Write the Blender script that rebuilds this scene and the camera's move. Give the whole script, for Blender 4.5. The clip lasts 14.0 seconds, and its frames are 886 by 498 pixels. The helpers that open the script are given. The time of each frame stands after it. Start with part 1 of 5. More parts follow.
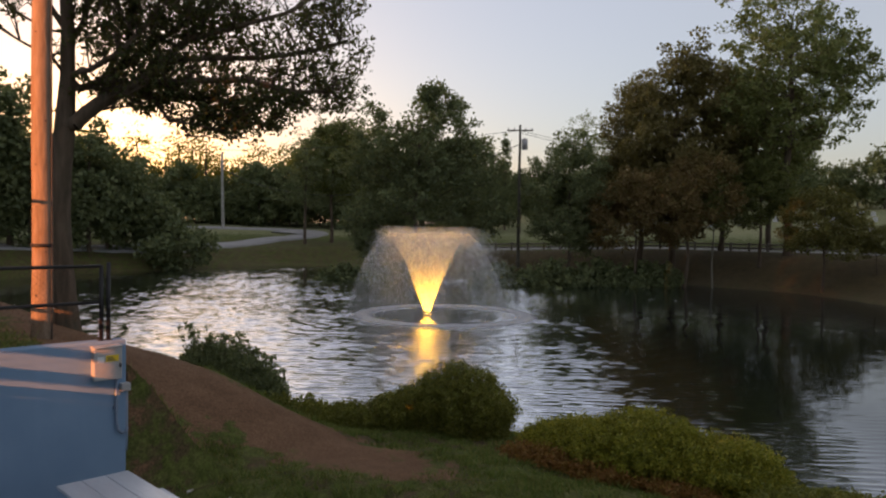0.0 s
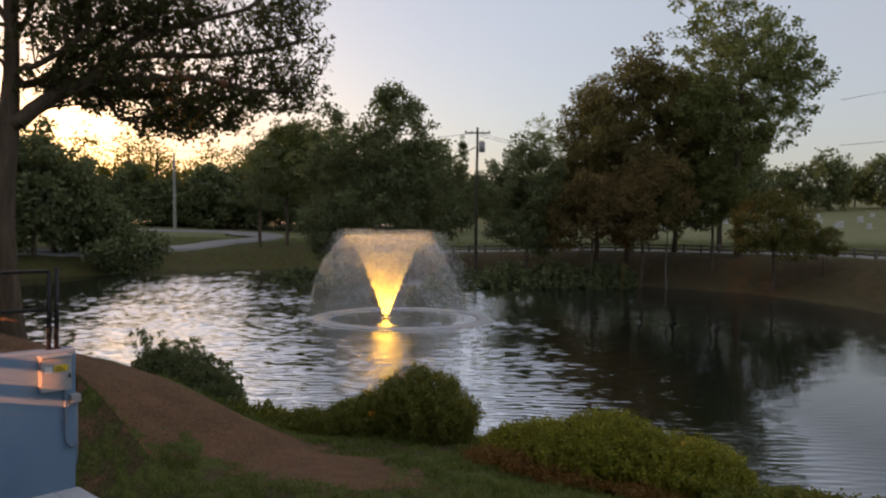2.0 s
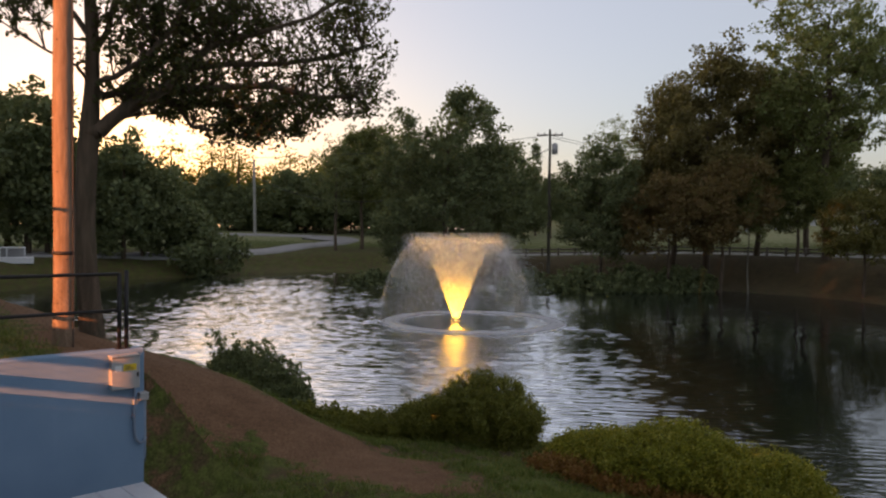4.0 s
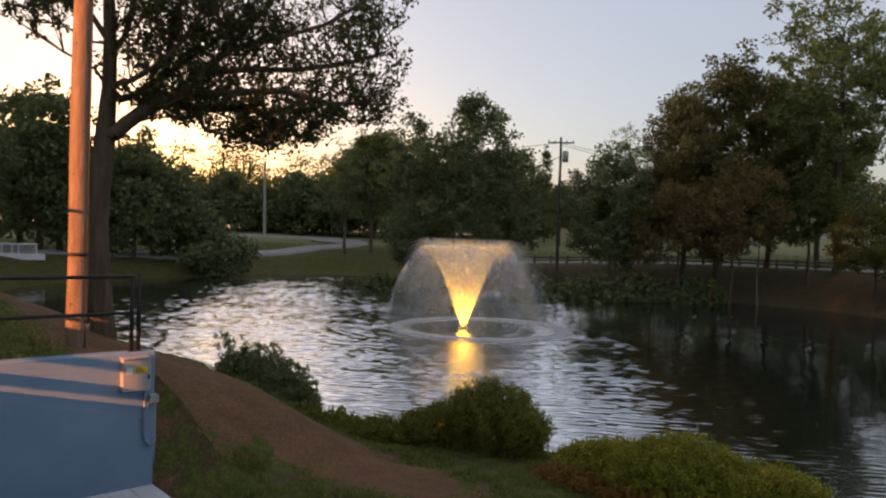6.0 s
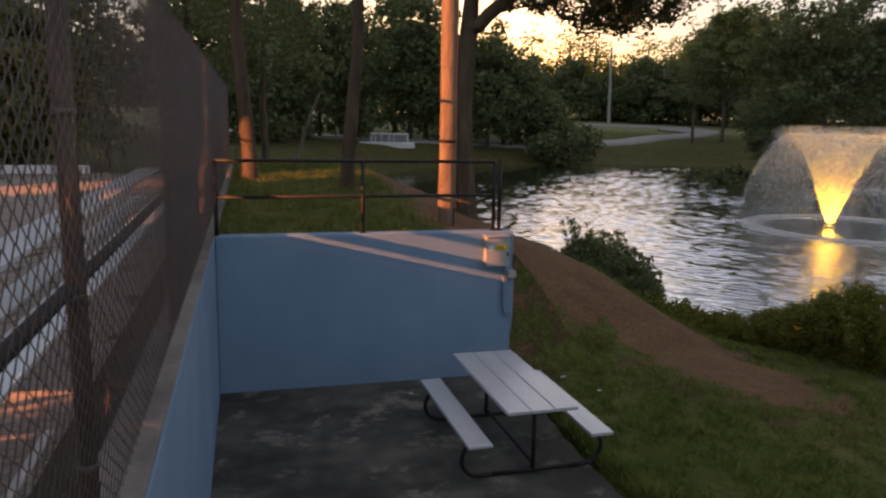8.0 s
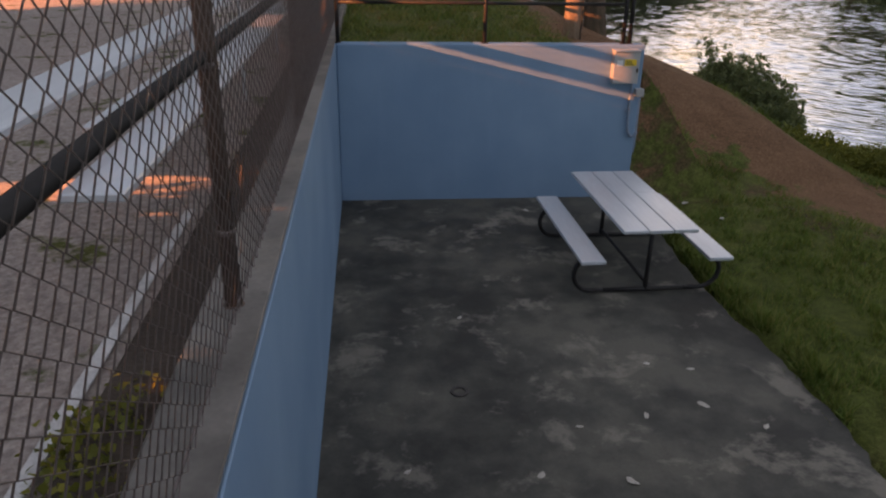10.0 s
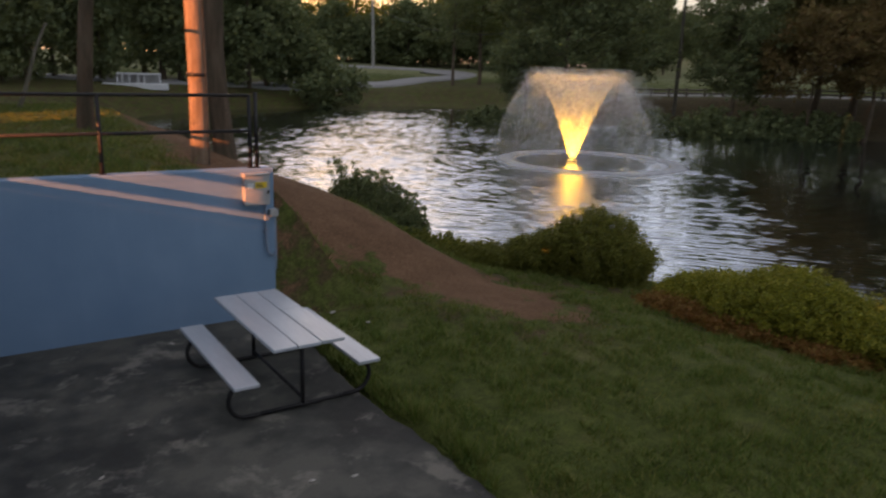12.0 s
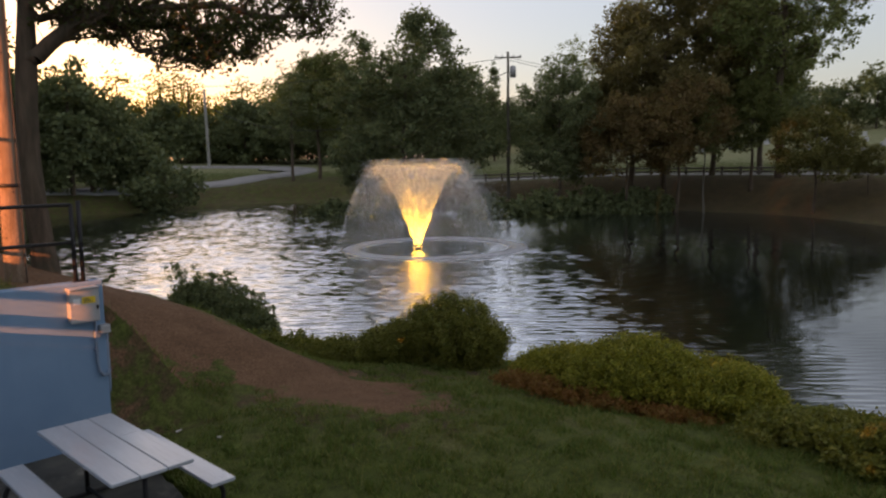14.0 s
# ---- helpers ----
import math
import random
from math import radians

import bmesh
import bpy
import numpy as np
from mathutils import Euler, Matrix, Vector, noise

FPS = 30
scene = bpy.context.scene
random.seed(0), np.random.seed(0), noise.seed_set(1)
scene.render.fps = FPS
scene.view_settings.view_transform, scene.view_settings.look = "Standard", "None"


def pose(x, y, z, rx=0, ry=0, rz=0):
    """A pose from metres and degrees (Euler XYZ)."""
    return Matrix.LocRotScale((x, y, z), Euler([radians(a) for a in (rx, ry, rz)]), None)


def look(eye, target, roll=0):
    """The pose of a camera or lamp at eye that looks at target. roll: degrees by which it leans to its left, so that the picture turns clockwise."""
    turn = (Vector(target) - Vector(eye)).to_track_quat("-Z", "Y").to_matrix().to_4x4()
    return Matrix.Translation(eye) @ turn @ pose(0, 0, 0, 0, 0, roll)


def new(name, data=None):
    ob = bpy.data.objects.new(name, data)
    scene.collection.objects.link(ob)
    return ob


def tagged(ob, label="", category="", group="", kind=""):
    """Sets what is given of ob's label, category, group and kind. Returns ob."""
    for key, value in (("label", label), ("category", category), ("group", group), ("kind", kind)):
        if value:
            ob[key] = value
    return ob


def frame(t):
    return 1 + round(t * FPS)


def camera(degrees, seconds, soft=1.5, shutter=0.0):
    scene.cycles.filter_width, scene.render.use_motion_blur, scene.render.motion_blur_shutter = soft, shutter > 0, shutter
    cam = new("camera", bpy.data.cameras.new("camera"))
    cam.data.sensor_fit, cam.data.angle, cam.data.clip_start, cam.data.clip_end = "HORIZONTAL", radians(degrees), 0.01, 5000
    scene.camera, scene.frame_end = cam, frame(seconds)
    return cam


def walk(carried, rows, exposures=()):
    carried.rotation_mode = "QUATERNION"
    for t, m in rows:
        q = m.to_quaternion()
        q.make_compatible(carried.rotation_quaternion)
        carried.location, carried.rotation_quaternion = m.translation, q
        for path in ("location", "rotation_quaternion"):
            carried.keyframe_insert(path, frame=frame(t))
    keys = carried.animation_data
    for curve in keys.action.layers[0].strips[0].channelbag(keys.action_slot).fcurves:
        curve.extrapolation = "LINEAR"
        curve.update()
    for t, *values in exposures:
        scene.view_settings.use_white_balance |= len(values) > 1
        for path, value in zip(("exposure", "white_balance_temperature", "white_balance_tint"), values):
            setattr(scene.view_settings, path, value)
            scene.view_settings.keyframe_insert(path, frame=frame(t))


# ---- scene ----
cam = camera(62.4, 14.0, soft=2.2, shutter=0.25)
PATH = [
    (0, (0.349, -0.269, 3.546), (1.741, 1.166, 3.485), 0.9),
    (0.5, (0.37, -0.148, 3.572), (1.775, 1.276, 3.537), 0.3),
    (1, (0.373, -0.148, 3.56), (1.819, 1.233, 3.522), -1.2),
    (1.5, (0.385, -0.127, 3.552), (1.898, 1.178, 3.471), -0.8),
    (2, (0.401, -0.053, 3.547), (1.876, 1.297, 3.494), 0.8),
    (2.5, (0.456, -0.038, 3.551), (1.835, 1.41, 3.51), 1.7),
    (3, (0.541, -0.126, 3.529), (1.875, 1.363, 3.476), 1.0),
    (3.5, (0.586, -0.178, 3.551), (1.89, 1.336, 3.476), -0.4),
    (4, (0.62, -0.157, 3.544), (1.95, 1.336, 3.498), 0.6),
    (4.2, (0.623, -0.155, 3.553), (1.975, 1.319, 3.544), 0.8),
    (6.3, (0.56, -0.17, 3.621), (1.848, 1.359, 3.577), 2.3),
    (6.5, (0.557, -0.167, 3.627), (1.789, 1.407, 3.567), 2.3),
    (7, (0.508, -0.14, 3.582), (1.556, 1.558, 3.451), 3.3),
    (7.5, (0.478, -0.139, 3.549), (1.225, 1.691, 3.249), 2.6),
    (8, (0.424, -0.157, 3.567), (0.933, 1.744, 3.212), 1.2),
    (8.5, (0.398, -0.141, 3.527), (0.703, 1.786, 3.087), 1.4),
    (8.7, (0.394, -0.138, 3.487), (0.597, 1.783, 2.966), 1.7),
    (10.8, (0.403, -0.102, 3.392), (0.628, 1.7, 2.554), -0.0),
    (11, (0.401, -0.098, 3.401), (0.754, 1.714, 2.631), 0.6),
    (11.5, (0.476, -0.125, 3.399), (1.221, 1.621, 2.769), 2.7),
    (12, (0.573, -0.178, 3.439), (1.63, 1.448, 2.953), 1.9),
    (12.5, (0.598, -0.152, 3.437), (1.781, 1.408, 3.032), 0.7),
    (13, (0.603, -0.164, 3.444), (1.837, 1.368, 3.086), -0.3),
    (13.5, (0.622, -0.139, 3.464), (1.921, 1.351, 3.158), -1.1),
    (14, (0.644, -0.063, 3.455), (2.043, 1.346, 3.213), -0.8),
]
walk(cam, [(t, look(eye, target, roll)) for t, eye, target, roll in PATH],
     [(0.0, 0.22), (4.2, 0.24), (7.5, 0.18), (8.7, 0.26), (10.8, 0.62), (11.3, 0.55), (12.0, 0.38), (14.0, 0.32)])

scene.view_settings.exposure = 0.0

# ---- world, sun, lamps ----
GLOW = radians(17)            # heading of the bright part of the evening sky, right of +y
world = bpy.data.worlds.new("evening_sky")
scene.world = world
world.use_nodes = True
wn = world.node_tree
wn.nodes.clear()
sky = wn.nodes.new("ShaderNodeTexSky")
sky.sky_type = "NISHITA"
sky.sun_disc = False
sky.sun_elevation = radians(2.0)
sky.sun_rotation = GLOW
sky.air_density = 1.0
sky.dust_density = 2.4
sky.ozone_density = 3.0
bg = wn.nodes.new("ShaderNodeBackground")
bg.inputs[1].default_value = 0.23
veil = wn.nodes.new("ShaderNodeBackground")      # thin, even high haze
veil.inputs[0].default_value = (0.98, 0.89, 0.85, 1)
veil.inputs[1].default_value = 0.36
both = wn.nodes.new("ShaderNodeAddShader")
wo = wn.nodes.new("ShaderNodeOutputWorld")
wn.links.new(sky.outputs[0], bg.inputs[0])
wn.links.new(bg.outputs[0], both.inputs[0])
wn.links.new(veil.outputs[0], both.inputs[1])
wn.links.new(both.outputs[0], wo.inputs[0])

# what is left of the sun, low and veiled behind the far trees
sun = new("sun", bpy.data.lights.new("sun", "SUN"))
sun.data.energy = 1.6
sun.data.angle = radians(6)
sun.data.color = (1.0, 0.72, 0.45)
sun.matrix_world = look((0, 0, 30), (-math.sin(GLOW), -math.cos(GLOW), 30 - math.tan(radians(5))))

WATER = -0.9
FOUNT = Vector((25.16, 26.38, WATER))


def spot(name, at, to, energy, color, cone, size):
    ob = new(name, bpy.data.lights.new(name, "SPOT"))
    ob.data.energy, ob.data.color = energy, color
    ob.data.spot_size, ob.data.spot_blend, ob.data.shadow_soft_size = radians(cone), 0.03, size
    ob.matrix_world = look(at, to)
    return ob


AMBER = (1.0, 0.45, 0.032)
# added orange spot for the low light from the left; its source is unseen
spot("orange_side_spot", (-20.0, 3.3, 7.0), (-11.52, 6.05, 2.45), 72000, (1.0, 0.32, 0.11), 54, 0.03)
spot("fountain_lamp", FOUNT + Vector((0, 0, 0.34)), FOUNT + Vector((0, 0, 3)), 60, AMBER, 70, 0.12)
ring_lamp = new("fountain_ring_lamp", bpy.data.lights.new("fountain_ring_lamp", "AREA"))
ring_lamp.data.shape, ring_lamp.data.size, ring_lamp.data.spread = "DISK", 1.3, radians(62)
ring_lamp.data.energy, ring_lamp.data.color = 285, AMBER
ring_lamp.matrix_world = look(FOUNT + Vector((0, 0, 0.18)), FOUNT + Vector((0, 0.001, 3)))


# ---- materials ----
class Mat:
    """A small builder for node materials."""

    def __init__(self, name):
        self.m = bpy.data.materials.new(name)
        self.m.use_nodes = True
        self.t = self.m.node_tree
        self.b = self.t.nodes["Principled BSDF"]
        self.out = self.t.nodes["Material Output"]
        self.co = None

    def node(self, kind, **values):
        n = self.t.nodes.new(kind)
        for key, value in values.items():
            if key in n.inputs:
                n.inputs[key].default_value = value
        return n

    def link(self, a, b):
        self.t.links.new(a, b)
        return self

    def coords(self, scale=(1, 1, 1), space="Object"):
        tc = self.node("ShaderNodeTexCoord")
        mp = self.node("ShaderNodeMapping")
        mp.inputs["Scale"].default_value = scale
        self.link(tc.outputs[space], mp.inputs["Vector"])
        return mp.outputs[0]

    def world_coords(self, scale=(1, 1, 1)):
        g = self.node("ShaderNodeNewGeometry")
        mp = self.node("ShaderNodeMapping")
        mp.inputs["Scale"].default_value = scale
        self.link(g.outputs["Position"], mp.inputs["Vector"])
        return mp.outputs[0]

    def noise(self, vec, scale, detail=4.0, rough=0.55, warp=0.0):
        n = self.node("ShaderNodeTexNoise", Scale=scale, Detail=detail, Roughness=rough, Distortion=warp)
        self.link(vec, n.inputs["Vector"])
        return n.outputs["Fac"]

    def ramp(self, fac, stops):
        r = self.node("ShaderNodeValToRGB")
        e = r.color_ramp.elements
        while len(e) < len(stops):
            e.new(0.5)
        for el, (pos, col) in zip(e, stops):
            el.position = pos
            el.color = (*col, 1) if len(col) == 3 else col
        self.link(fac, r.inputs[0])
        return r.outputs[0]

    def mix(self, fac, a, b, blend="MIX"):
        n = self.t.nodes.new("ShaderNodeMix")
        n.data_type, n.blend_type = "RGBA", blend
        for sock, v in ((n.inputs[0], fac), (n.inputs[6], a), (n.inputs[7], b)):
            if isinstance(v, (int, float)):
                sock.default_value = v
            elif isinstance(v, tuple):
                sock.default_value = (*v, 1)
            else:
                self.link(v, sock)
        return n.outputs[2]

    def math(self, op, a, b=0.0):
        n = self.t.nodes.new("ShaderNodeMath")
        n.operation = op
        for sock, v in ((n.inputs[0], a), (n.inputs[1], b)):
            if isinstance(v, (int, float)):
                sock.default_value = v
            else:
                self.link(v, sock)
        return n.outputs[0]

    def attr(self, name):
        n = self.node("ShaderNodeAttribute")
        n.attribute_name = name
        return n.outputs["Fac"]

    def color(self, c):
        if isinstance(c, tuple):
            self.b.inputs["Base Color"].default_value = (*c, 1)
        else:
            self.link(c, self.b.inputs["Base Color"])
        return self

    def set(self, rough=None, metal=None, spec=None):
        if rough is not None:
            if isinstance(rough, (int, float)):
                self.b.inputs["Roughness"].default_value = rough
            else:
                self.link(rough, self.b.inputs["Roughness"])
        if metal is not None:
            self.b.inputs["Metallic"].default_value = metal
        if spec is not None:
            self.b.inputs["Specular IOR Level"].default_value = spec
        return self

    def bump(self, height, strength=0.3, dist=0.01):
        n = self.node("ShaderNodeBump", Strength=strength, Distance=dist)
        self.link(height, n.inputs["Height"])
        self.link(n.outputs[0], self.b.inputs["Normal"])
        return self


def plain(name, c1, c2, scale, rough=0.6, metal=0.0, bump=0.15, dist=0.004, stretch=(1, 1, 1)):
    """A surface of two tones at two scales, with a fine relief."""
    m = Mat(name)
    v = m.coords(stretch)
    big, fine = m.noise(v, scale, 5), m.noise(v, scale * 9, 4)
    n = m.math("ADD", m.math("MULTIPLY", big, 0.6), m.math("MULTIPLY", fine, 0.4))
    c = m.ramp(n, [(0.3, c1), (0.7, c2)])
    m.color(c).set(m.ramp(fine, [(0.3, (rough * 0.85,) * 3), (0.7, (min(1, rough * 1.15),) * 3)]), metal)
    return m.bump(fine, bump, dist).m


def leaf_mat(name, c1, c2, c3, trans=0.35):
    m = Mat(name)
    g = m.node("ShaderNodeNewGeometry")
    v = m.coords()
    n = m.noise(v, 0.5, 3)
    f = m.math("ADD", m.math("MULTIPLY", g.outputs["Random Per Island"], 0.6), m.math("MULTIPLY", n, 0.45))
    c = m.ramp(f, [(0.15, c1), (0.5, c2), (0.85, c3)])
    m.color(c).set(0.55, spec=0.25)
    tr = m.node("ShaderNodeBsdfTranslucent")
    m.link(m.mix(0.25, c, (0.30, 0.28, 0.03)), tr.inputs["Color"])
    ms = m.node("ShaderNodeMixShader", Fac=trans)
    m.link(m.b.outputs[0], ms.inputs[1]).link(tr.outputs[0], ms.inputs[2]).link(ms.outputs[0], m.out.inputs["Surface"])
    return m.m


def bark_mat(name, c1, c2, scale=6.0):
    m = Mat(name)
    v = m.coords((1, 1, 0.18))
    n = m.noise(v, scale, 6, 0.65, 0.6)
    w = m.noise(m.coords(), 1.3, 3)
    c = m.mix(m.math("MULTIPLY", w, 0.5), m.ramp(n, [(0.35, c1), (0.65, c2)]), (0.10, 0.11, 0.07))
    return m.color(c).set(0.9, spec=0.2).bump(n, 0.9, 0.03).m


M_LEAF_OAK = leaf_mat("oak_leaves", (0.040, 0.054, 0.019), (0.066, 0.080, 0.027), (0.108, 0.096, 0.034))
M_LEAF_GREEN = leaf_mat("green_leaves", (0.088, 0.112, 0.032), (0.135, 0.156, 0.048), (0.195, 0.200, 0.062))
M_LEAF_DARK = leaf_mat("dark_leaves", (0.105, 0.134, 0.062), (0.155, 0.186, 0.085), (0.225, 0.244, 0.104))
M_LEAF_BROWN = leaf_mat("turning_leaves", (0.145, 0.105, 0.042), (0.205, 0.130, 0.052), (0.190, 0.165, 0.060))
M_LEAF_OLIVE = leaf_mat("olive_brown_leaves", (0.125, 0.110, 0.042), (0.175, 0.140, 0.052), (0.190, 0.175, 0.065))
M_LEAF_TURNING = leaf_mat("yellowing_leaves", (0.105, 0.108, 0.030), (0.150, 0.142, 0.038), (0.190, 0.165, 0.046))
M_LEAF_PALE = leaf_mat("pale_leaves", (0.14, 0.18, 0.06), (0.20, 0.235, 0.078), (0.27, 0.275, 0.105))
M_LEAF_YELLOW = leaf_mat("yellow_green_leaves", (0.12, 0.145, 0.020), (0.27, 0.28, 0.034), (0.44, 0.38, 0.048))
M_LEAF_BACKLIT = leaf_mat("thin_backlit_leaves", (0.16, 0.15, 0.03), (0.24, 0.21, 0.04), (0.32, 0.26, 0.05), 0.7)
M_LEAF_DRY = leaf_mat("dry_grass_leaves", (0.19, 0.085, 0.026), (0.30, 0.14, 0.038), (0.27, 0.19, 0.05))
M_LEAF_BUSH = leaf_mat("shrub_leaves", (0.10, 0.118, 0.024), (0.165, 0.178, 0.032), (0.26, 0.24, 0.044))
M_BARK = bark_mat("brown_bark", (0.062, 0.040, 0.028), (0.17, 0.112, 0.080))
M_BARK_PALE = bark_mat("pale_bark", (0.13, 0.115, 0.09), (0.26, 0.23, 0.19))
M_POLE = bark_mat("weathered_pole_wood", (0.23, 0.15, 0.10), (0.36, 0.26, 0.19), 14.0)
M_POLE_DARK = bark_mat("dark_pole_wood", (0.10, 0.085, 0.07), (0.18, 0.155, 0.13), 12.0)
M_POLE_GREY = bark_mat("grey_pole_wood", (0.36, 0.34, 0.31), (0.52, 0.50, 0.46), 12.0)

M_STEEL_DARK = plain("dark_painted_steel", (0.010, 0.009, 0.009), (0.022, 0.019, 0.018), 9, 0.6, 0.0)
M_RUST_POST = plain("brown_galvanised_post", (0.06, 0.042, 0.034), (0.13, 0.09, 0.07), 7, 0.55, 0.4)
M_WIRE = plain("fence_wire", (0.115, 0.093, 0.088), (0.22, 0.188, 0.182), 11, 0.45, 0.5)
M_SOIL = plain("dark_damp_soil", (0.035, 0.027, 0.022), (0.085, 0.065, 0.05), 5, 0.95, 0.0, 0.8, 0.03)
M_ALU = plain("weathered_aluminium_plank", (0.52, 0.56, 0.61), (0.70, 0.74, 0.79), 5, 0.34, 0.35, stretch=(1, 0.12, 1))
M_WHITE = plain("off_white_paint", (0.62, 0.63, 0.63), (0.80, 0.80, 0.80), 4, 0.5)
M_BOX = plain("grey_enamel_box", (0.36, 0.355, 0.35), (0.46, 0.455, 0.45), 6, 0.4)
M_YELLOW = plain("yellow_label", (0.75, 0.50, 0.02), (0.85, 0.60, 0.04), 20, 0.5)
M_INK = plain("dark_ink", (0.03, 0.03, 0.03), (0.06, 0.06, 0.06), 20, 0.6)
M_CONDUIT = plain("painted_conduit", (0.16, 0.21, 0.29), (0.24, 0.30, 0.38), 9, 0.5)
M_RAIL_WOOD = plain("weathered_rail_wood", (0.15, 0.13, 0.105), (0.29, 0.25, 0.21), 5, 0.85, stretch=(1, 1, 3))
M_CAST = plain("dark_cast_iron", (0.03, 0.028, 0.026), (0.07, 0.06, 0.055), 12, 0.7)
M_LITTER = plain("pale_dry_leaf", (0.35, 0.32, 0.27), (0.52, 0.50, 0.46), 30, 0.8)
M_LINE = plain("worn_white_line", (0.42, 0.42, 0.42), (0.72, 0.72, 0.72), 14, 0.8)


def wall_mat():
    m = Mat("blue_grey_wall_paint")
    v = m.coords()
    big, fine, streak = m.noise(v, 0.7, 5), m.noise(v, 22, 5), m.noise(m.coords((3.5, 3.5, 0.35)), 2.0, 5)
    c = m.ramp(big, [(0.3, (0.188, 0.286, 0.415)), (0.7, (0.242, 0.350, 0.482))])
    c = m.mix(m.math("MULTIPLY", m.ramp(streak, [(0.55, (0, 0, 0)), (0.8, (1, 1, 1))]), 0.22), c, (0.27, 0.38, 0.54))
    chips = m.ramp(m.noise(v, 5.5, 8, 0.7), [(0.69, (0, 0, 0)), (0.72, (1, 1, 1))])
    c = m.mix(m.math("MULTIPLY", chips, 0.6), c, (0.33, 0.33, 0.32))
    return m.color(c).set(0.85, spec=0.05).bump(m.math("ADD", fine, m.math("MULTIPLY", big, 0.5)), 0.2, 0.006).m


def concrete_mat(name, c1, c2, dark, stain=0.7):
    m = Mat(name)
    v = m.world_coords()
    big, mid, fine = m.noise(v, 0.6, 4, 0.55, 0.1), m.noise(v, 2.6, 6, 0.62, 0.1), m.noise(v, 40, 4)
    c = m.ramp(m.math("ADD", m.math("MULTIPLY", big, 0.55), m.math("MULTIPLY", mid, 0.45)), [(0.42, dark), (0.5, c1), (0.58, c2)])
    pale = m.ramp(m.noise(v, 1.5, 7, 0.68, 0.25), [(0.545, (0, 0, 0)), (0.62, (1, 1, 1))])
    c = m.mix(m.math("MULTIPLY", pale, stain * 0.8), c, (0.31, 0.285, 0.24))
    spots = m.ramp(m.noise(v, 5.0, 3, 0.5), [(0.70, (0, 0, 0)), (0.76, (1, 1, 1))])
    c = m.mix(m.math("MULTIPLY", spots, stain), c, (0.035, 0.035, 0.035))
    c = m.mix(0.25, c, m.ramp(fine, [(0.3, (0.05, 0.05, 0.05)), (0.7, (0.3, 0.3, 0.3))]), "OVERLAY")
    return m.color(c).set(m.ramp(mid, [(0.3, (0.6,) * 3), (0.7, (0.85,) * 3)]), spec=0.35).bump(m.math("ADD", fine, mid), 0.3, 0.004).m


M_WALL = wall_mat()
M_PAD = concrete_mat("stained_concrete", (0.082, 0.082, 0.070), (0.135, 0.130, 0.108), (0.042, 0.042, 0.037))
M_CAP = concrete_mat("bare_concrete_cap", (0.19, 0.18, 0.165), (0.27, 0.255, 0.235), (0.12, 0.115, 0.105), 0.4)


def ground_mat():
    m = Mat("lawn_dirt_and_court")
    v = m.world_coords()
    big, mid, fine = m.noise(v, 0.25, 5, 0.6), m.noise(v, 1.7, 6, 0.65), m.noise(v, 26, 5, 0.7)
    g = m.ramp(m.math("ADD", m.math("MULTIPLY", big, 0.4), m.math("MULTIPLY", mid, 0.6)),
               [(0.34, (0.080, 0.100, 0.024)), (0.50, (0.110, 0.132, 0.030)), (0.70, (0.165, 0.155, 0.060))])
    clumps = m.ramp(m.noise(v, 6.5, 5, 0.7), [(0.38, (0.45, 0.45, 0.45)), (0.62, (1.0, 1.0, 1.0))])
    g = m.mix(0.7, g, clumps, "MULTIPLY")
    d = m.ramp(m.math("ADD", m.math("MULTIPLY", mid, 0.5), m.math("MULTIPLY", fine, 0.5)),
               [(0.33, (0.125, 0.070, 0.038)), (0.66, (0.235, 0.138, 0.078))])
    # leaf-litter brown, deepened to carry the shade of the backlit far bank too
    lit = m.ramp(m.math("ADD", m.math("MULTIPLY", mid, 0.5), m.math("MULTIPLY", fine, 0.5)),
                 [(0.33, (0.060, 0.048, 0.025)), (0.66, (0.125, 0.094, 0.044))])
    road = m.ramp(m.math("ADD", m.math("MULTIPLY", mid, 0.5), m.math("MULTIPLY", fine, 0.5)),
                  [(0.33, (0.25, 0.24, 0.22)), (0.66, (0.38, 0.365, 0.34))])
    court = m.ramp(m.math("ADD", m.math("MULTIPLY", mid, 0.4), m.math("MULTIPLY", fine, 0.6)),
                   [(0.33, (0.33, 0.285, 0.26)), (0.66, (0.47, 0.415, 0.385))])
    rag = m.math("MULTIPLY", m.math("SUBTRACT", m.noise(v, 2.4, 6, 0.7), 0.5), 4.0)

    def mask(name):
        return m.ramp(m.math("ADD", m.attr(name), rag), [(0.36, (0, 0, 0)), (0.68, (1, 1, 1))])
    field = m.ramp(m.math("ADD", m.math("MULTIPLY", big, 0.5), m.math("MULTIPLY", mid, 0.5)), [(0.35, (0.17, 0.19, 0.085)), (0.65, (0.26, 0.25, 0.13))])
    c = m.mix(mask("meadow"), g, field)
    c = m.mix(mask("litter_shade"), c, lit)
    c = m.mix(mask("dirt"), c, d)
    c = m.mix(mask("road"), c, road)
    c = m.mix(mask("court"), c, court)
    c = m.mix(0.5, c, m.ramp(fine, [(0.3, (0.2, 0.2, 0.2)), (0.7, (0.75, 0.75, 0.75))]), "OVERLAY")
    return m.color(c).set(0.95, spec=0.15).bump(m.math("ADD", fine, mid), 0.7, 0.05).m


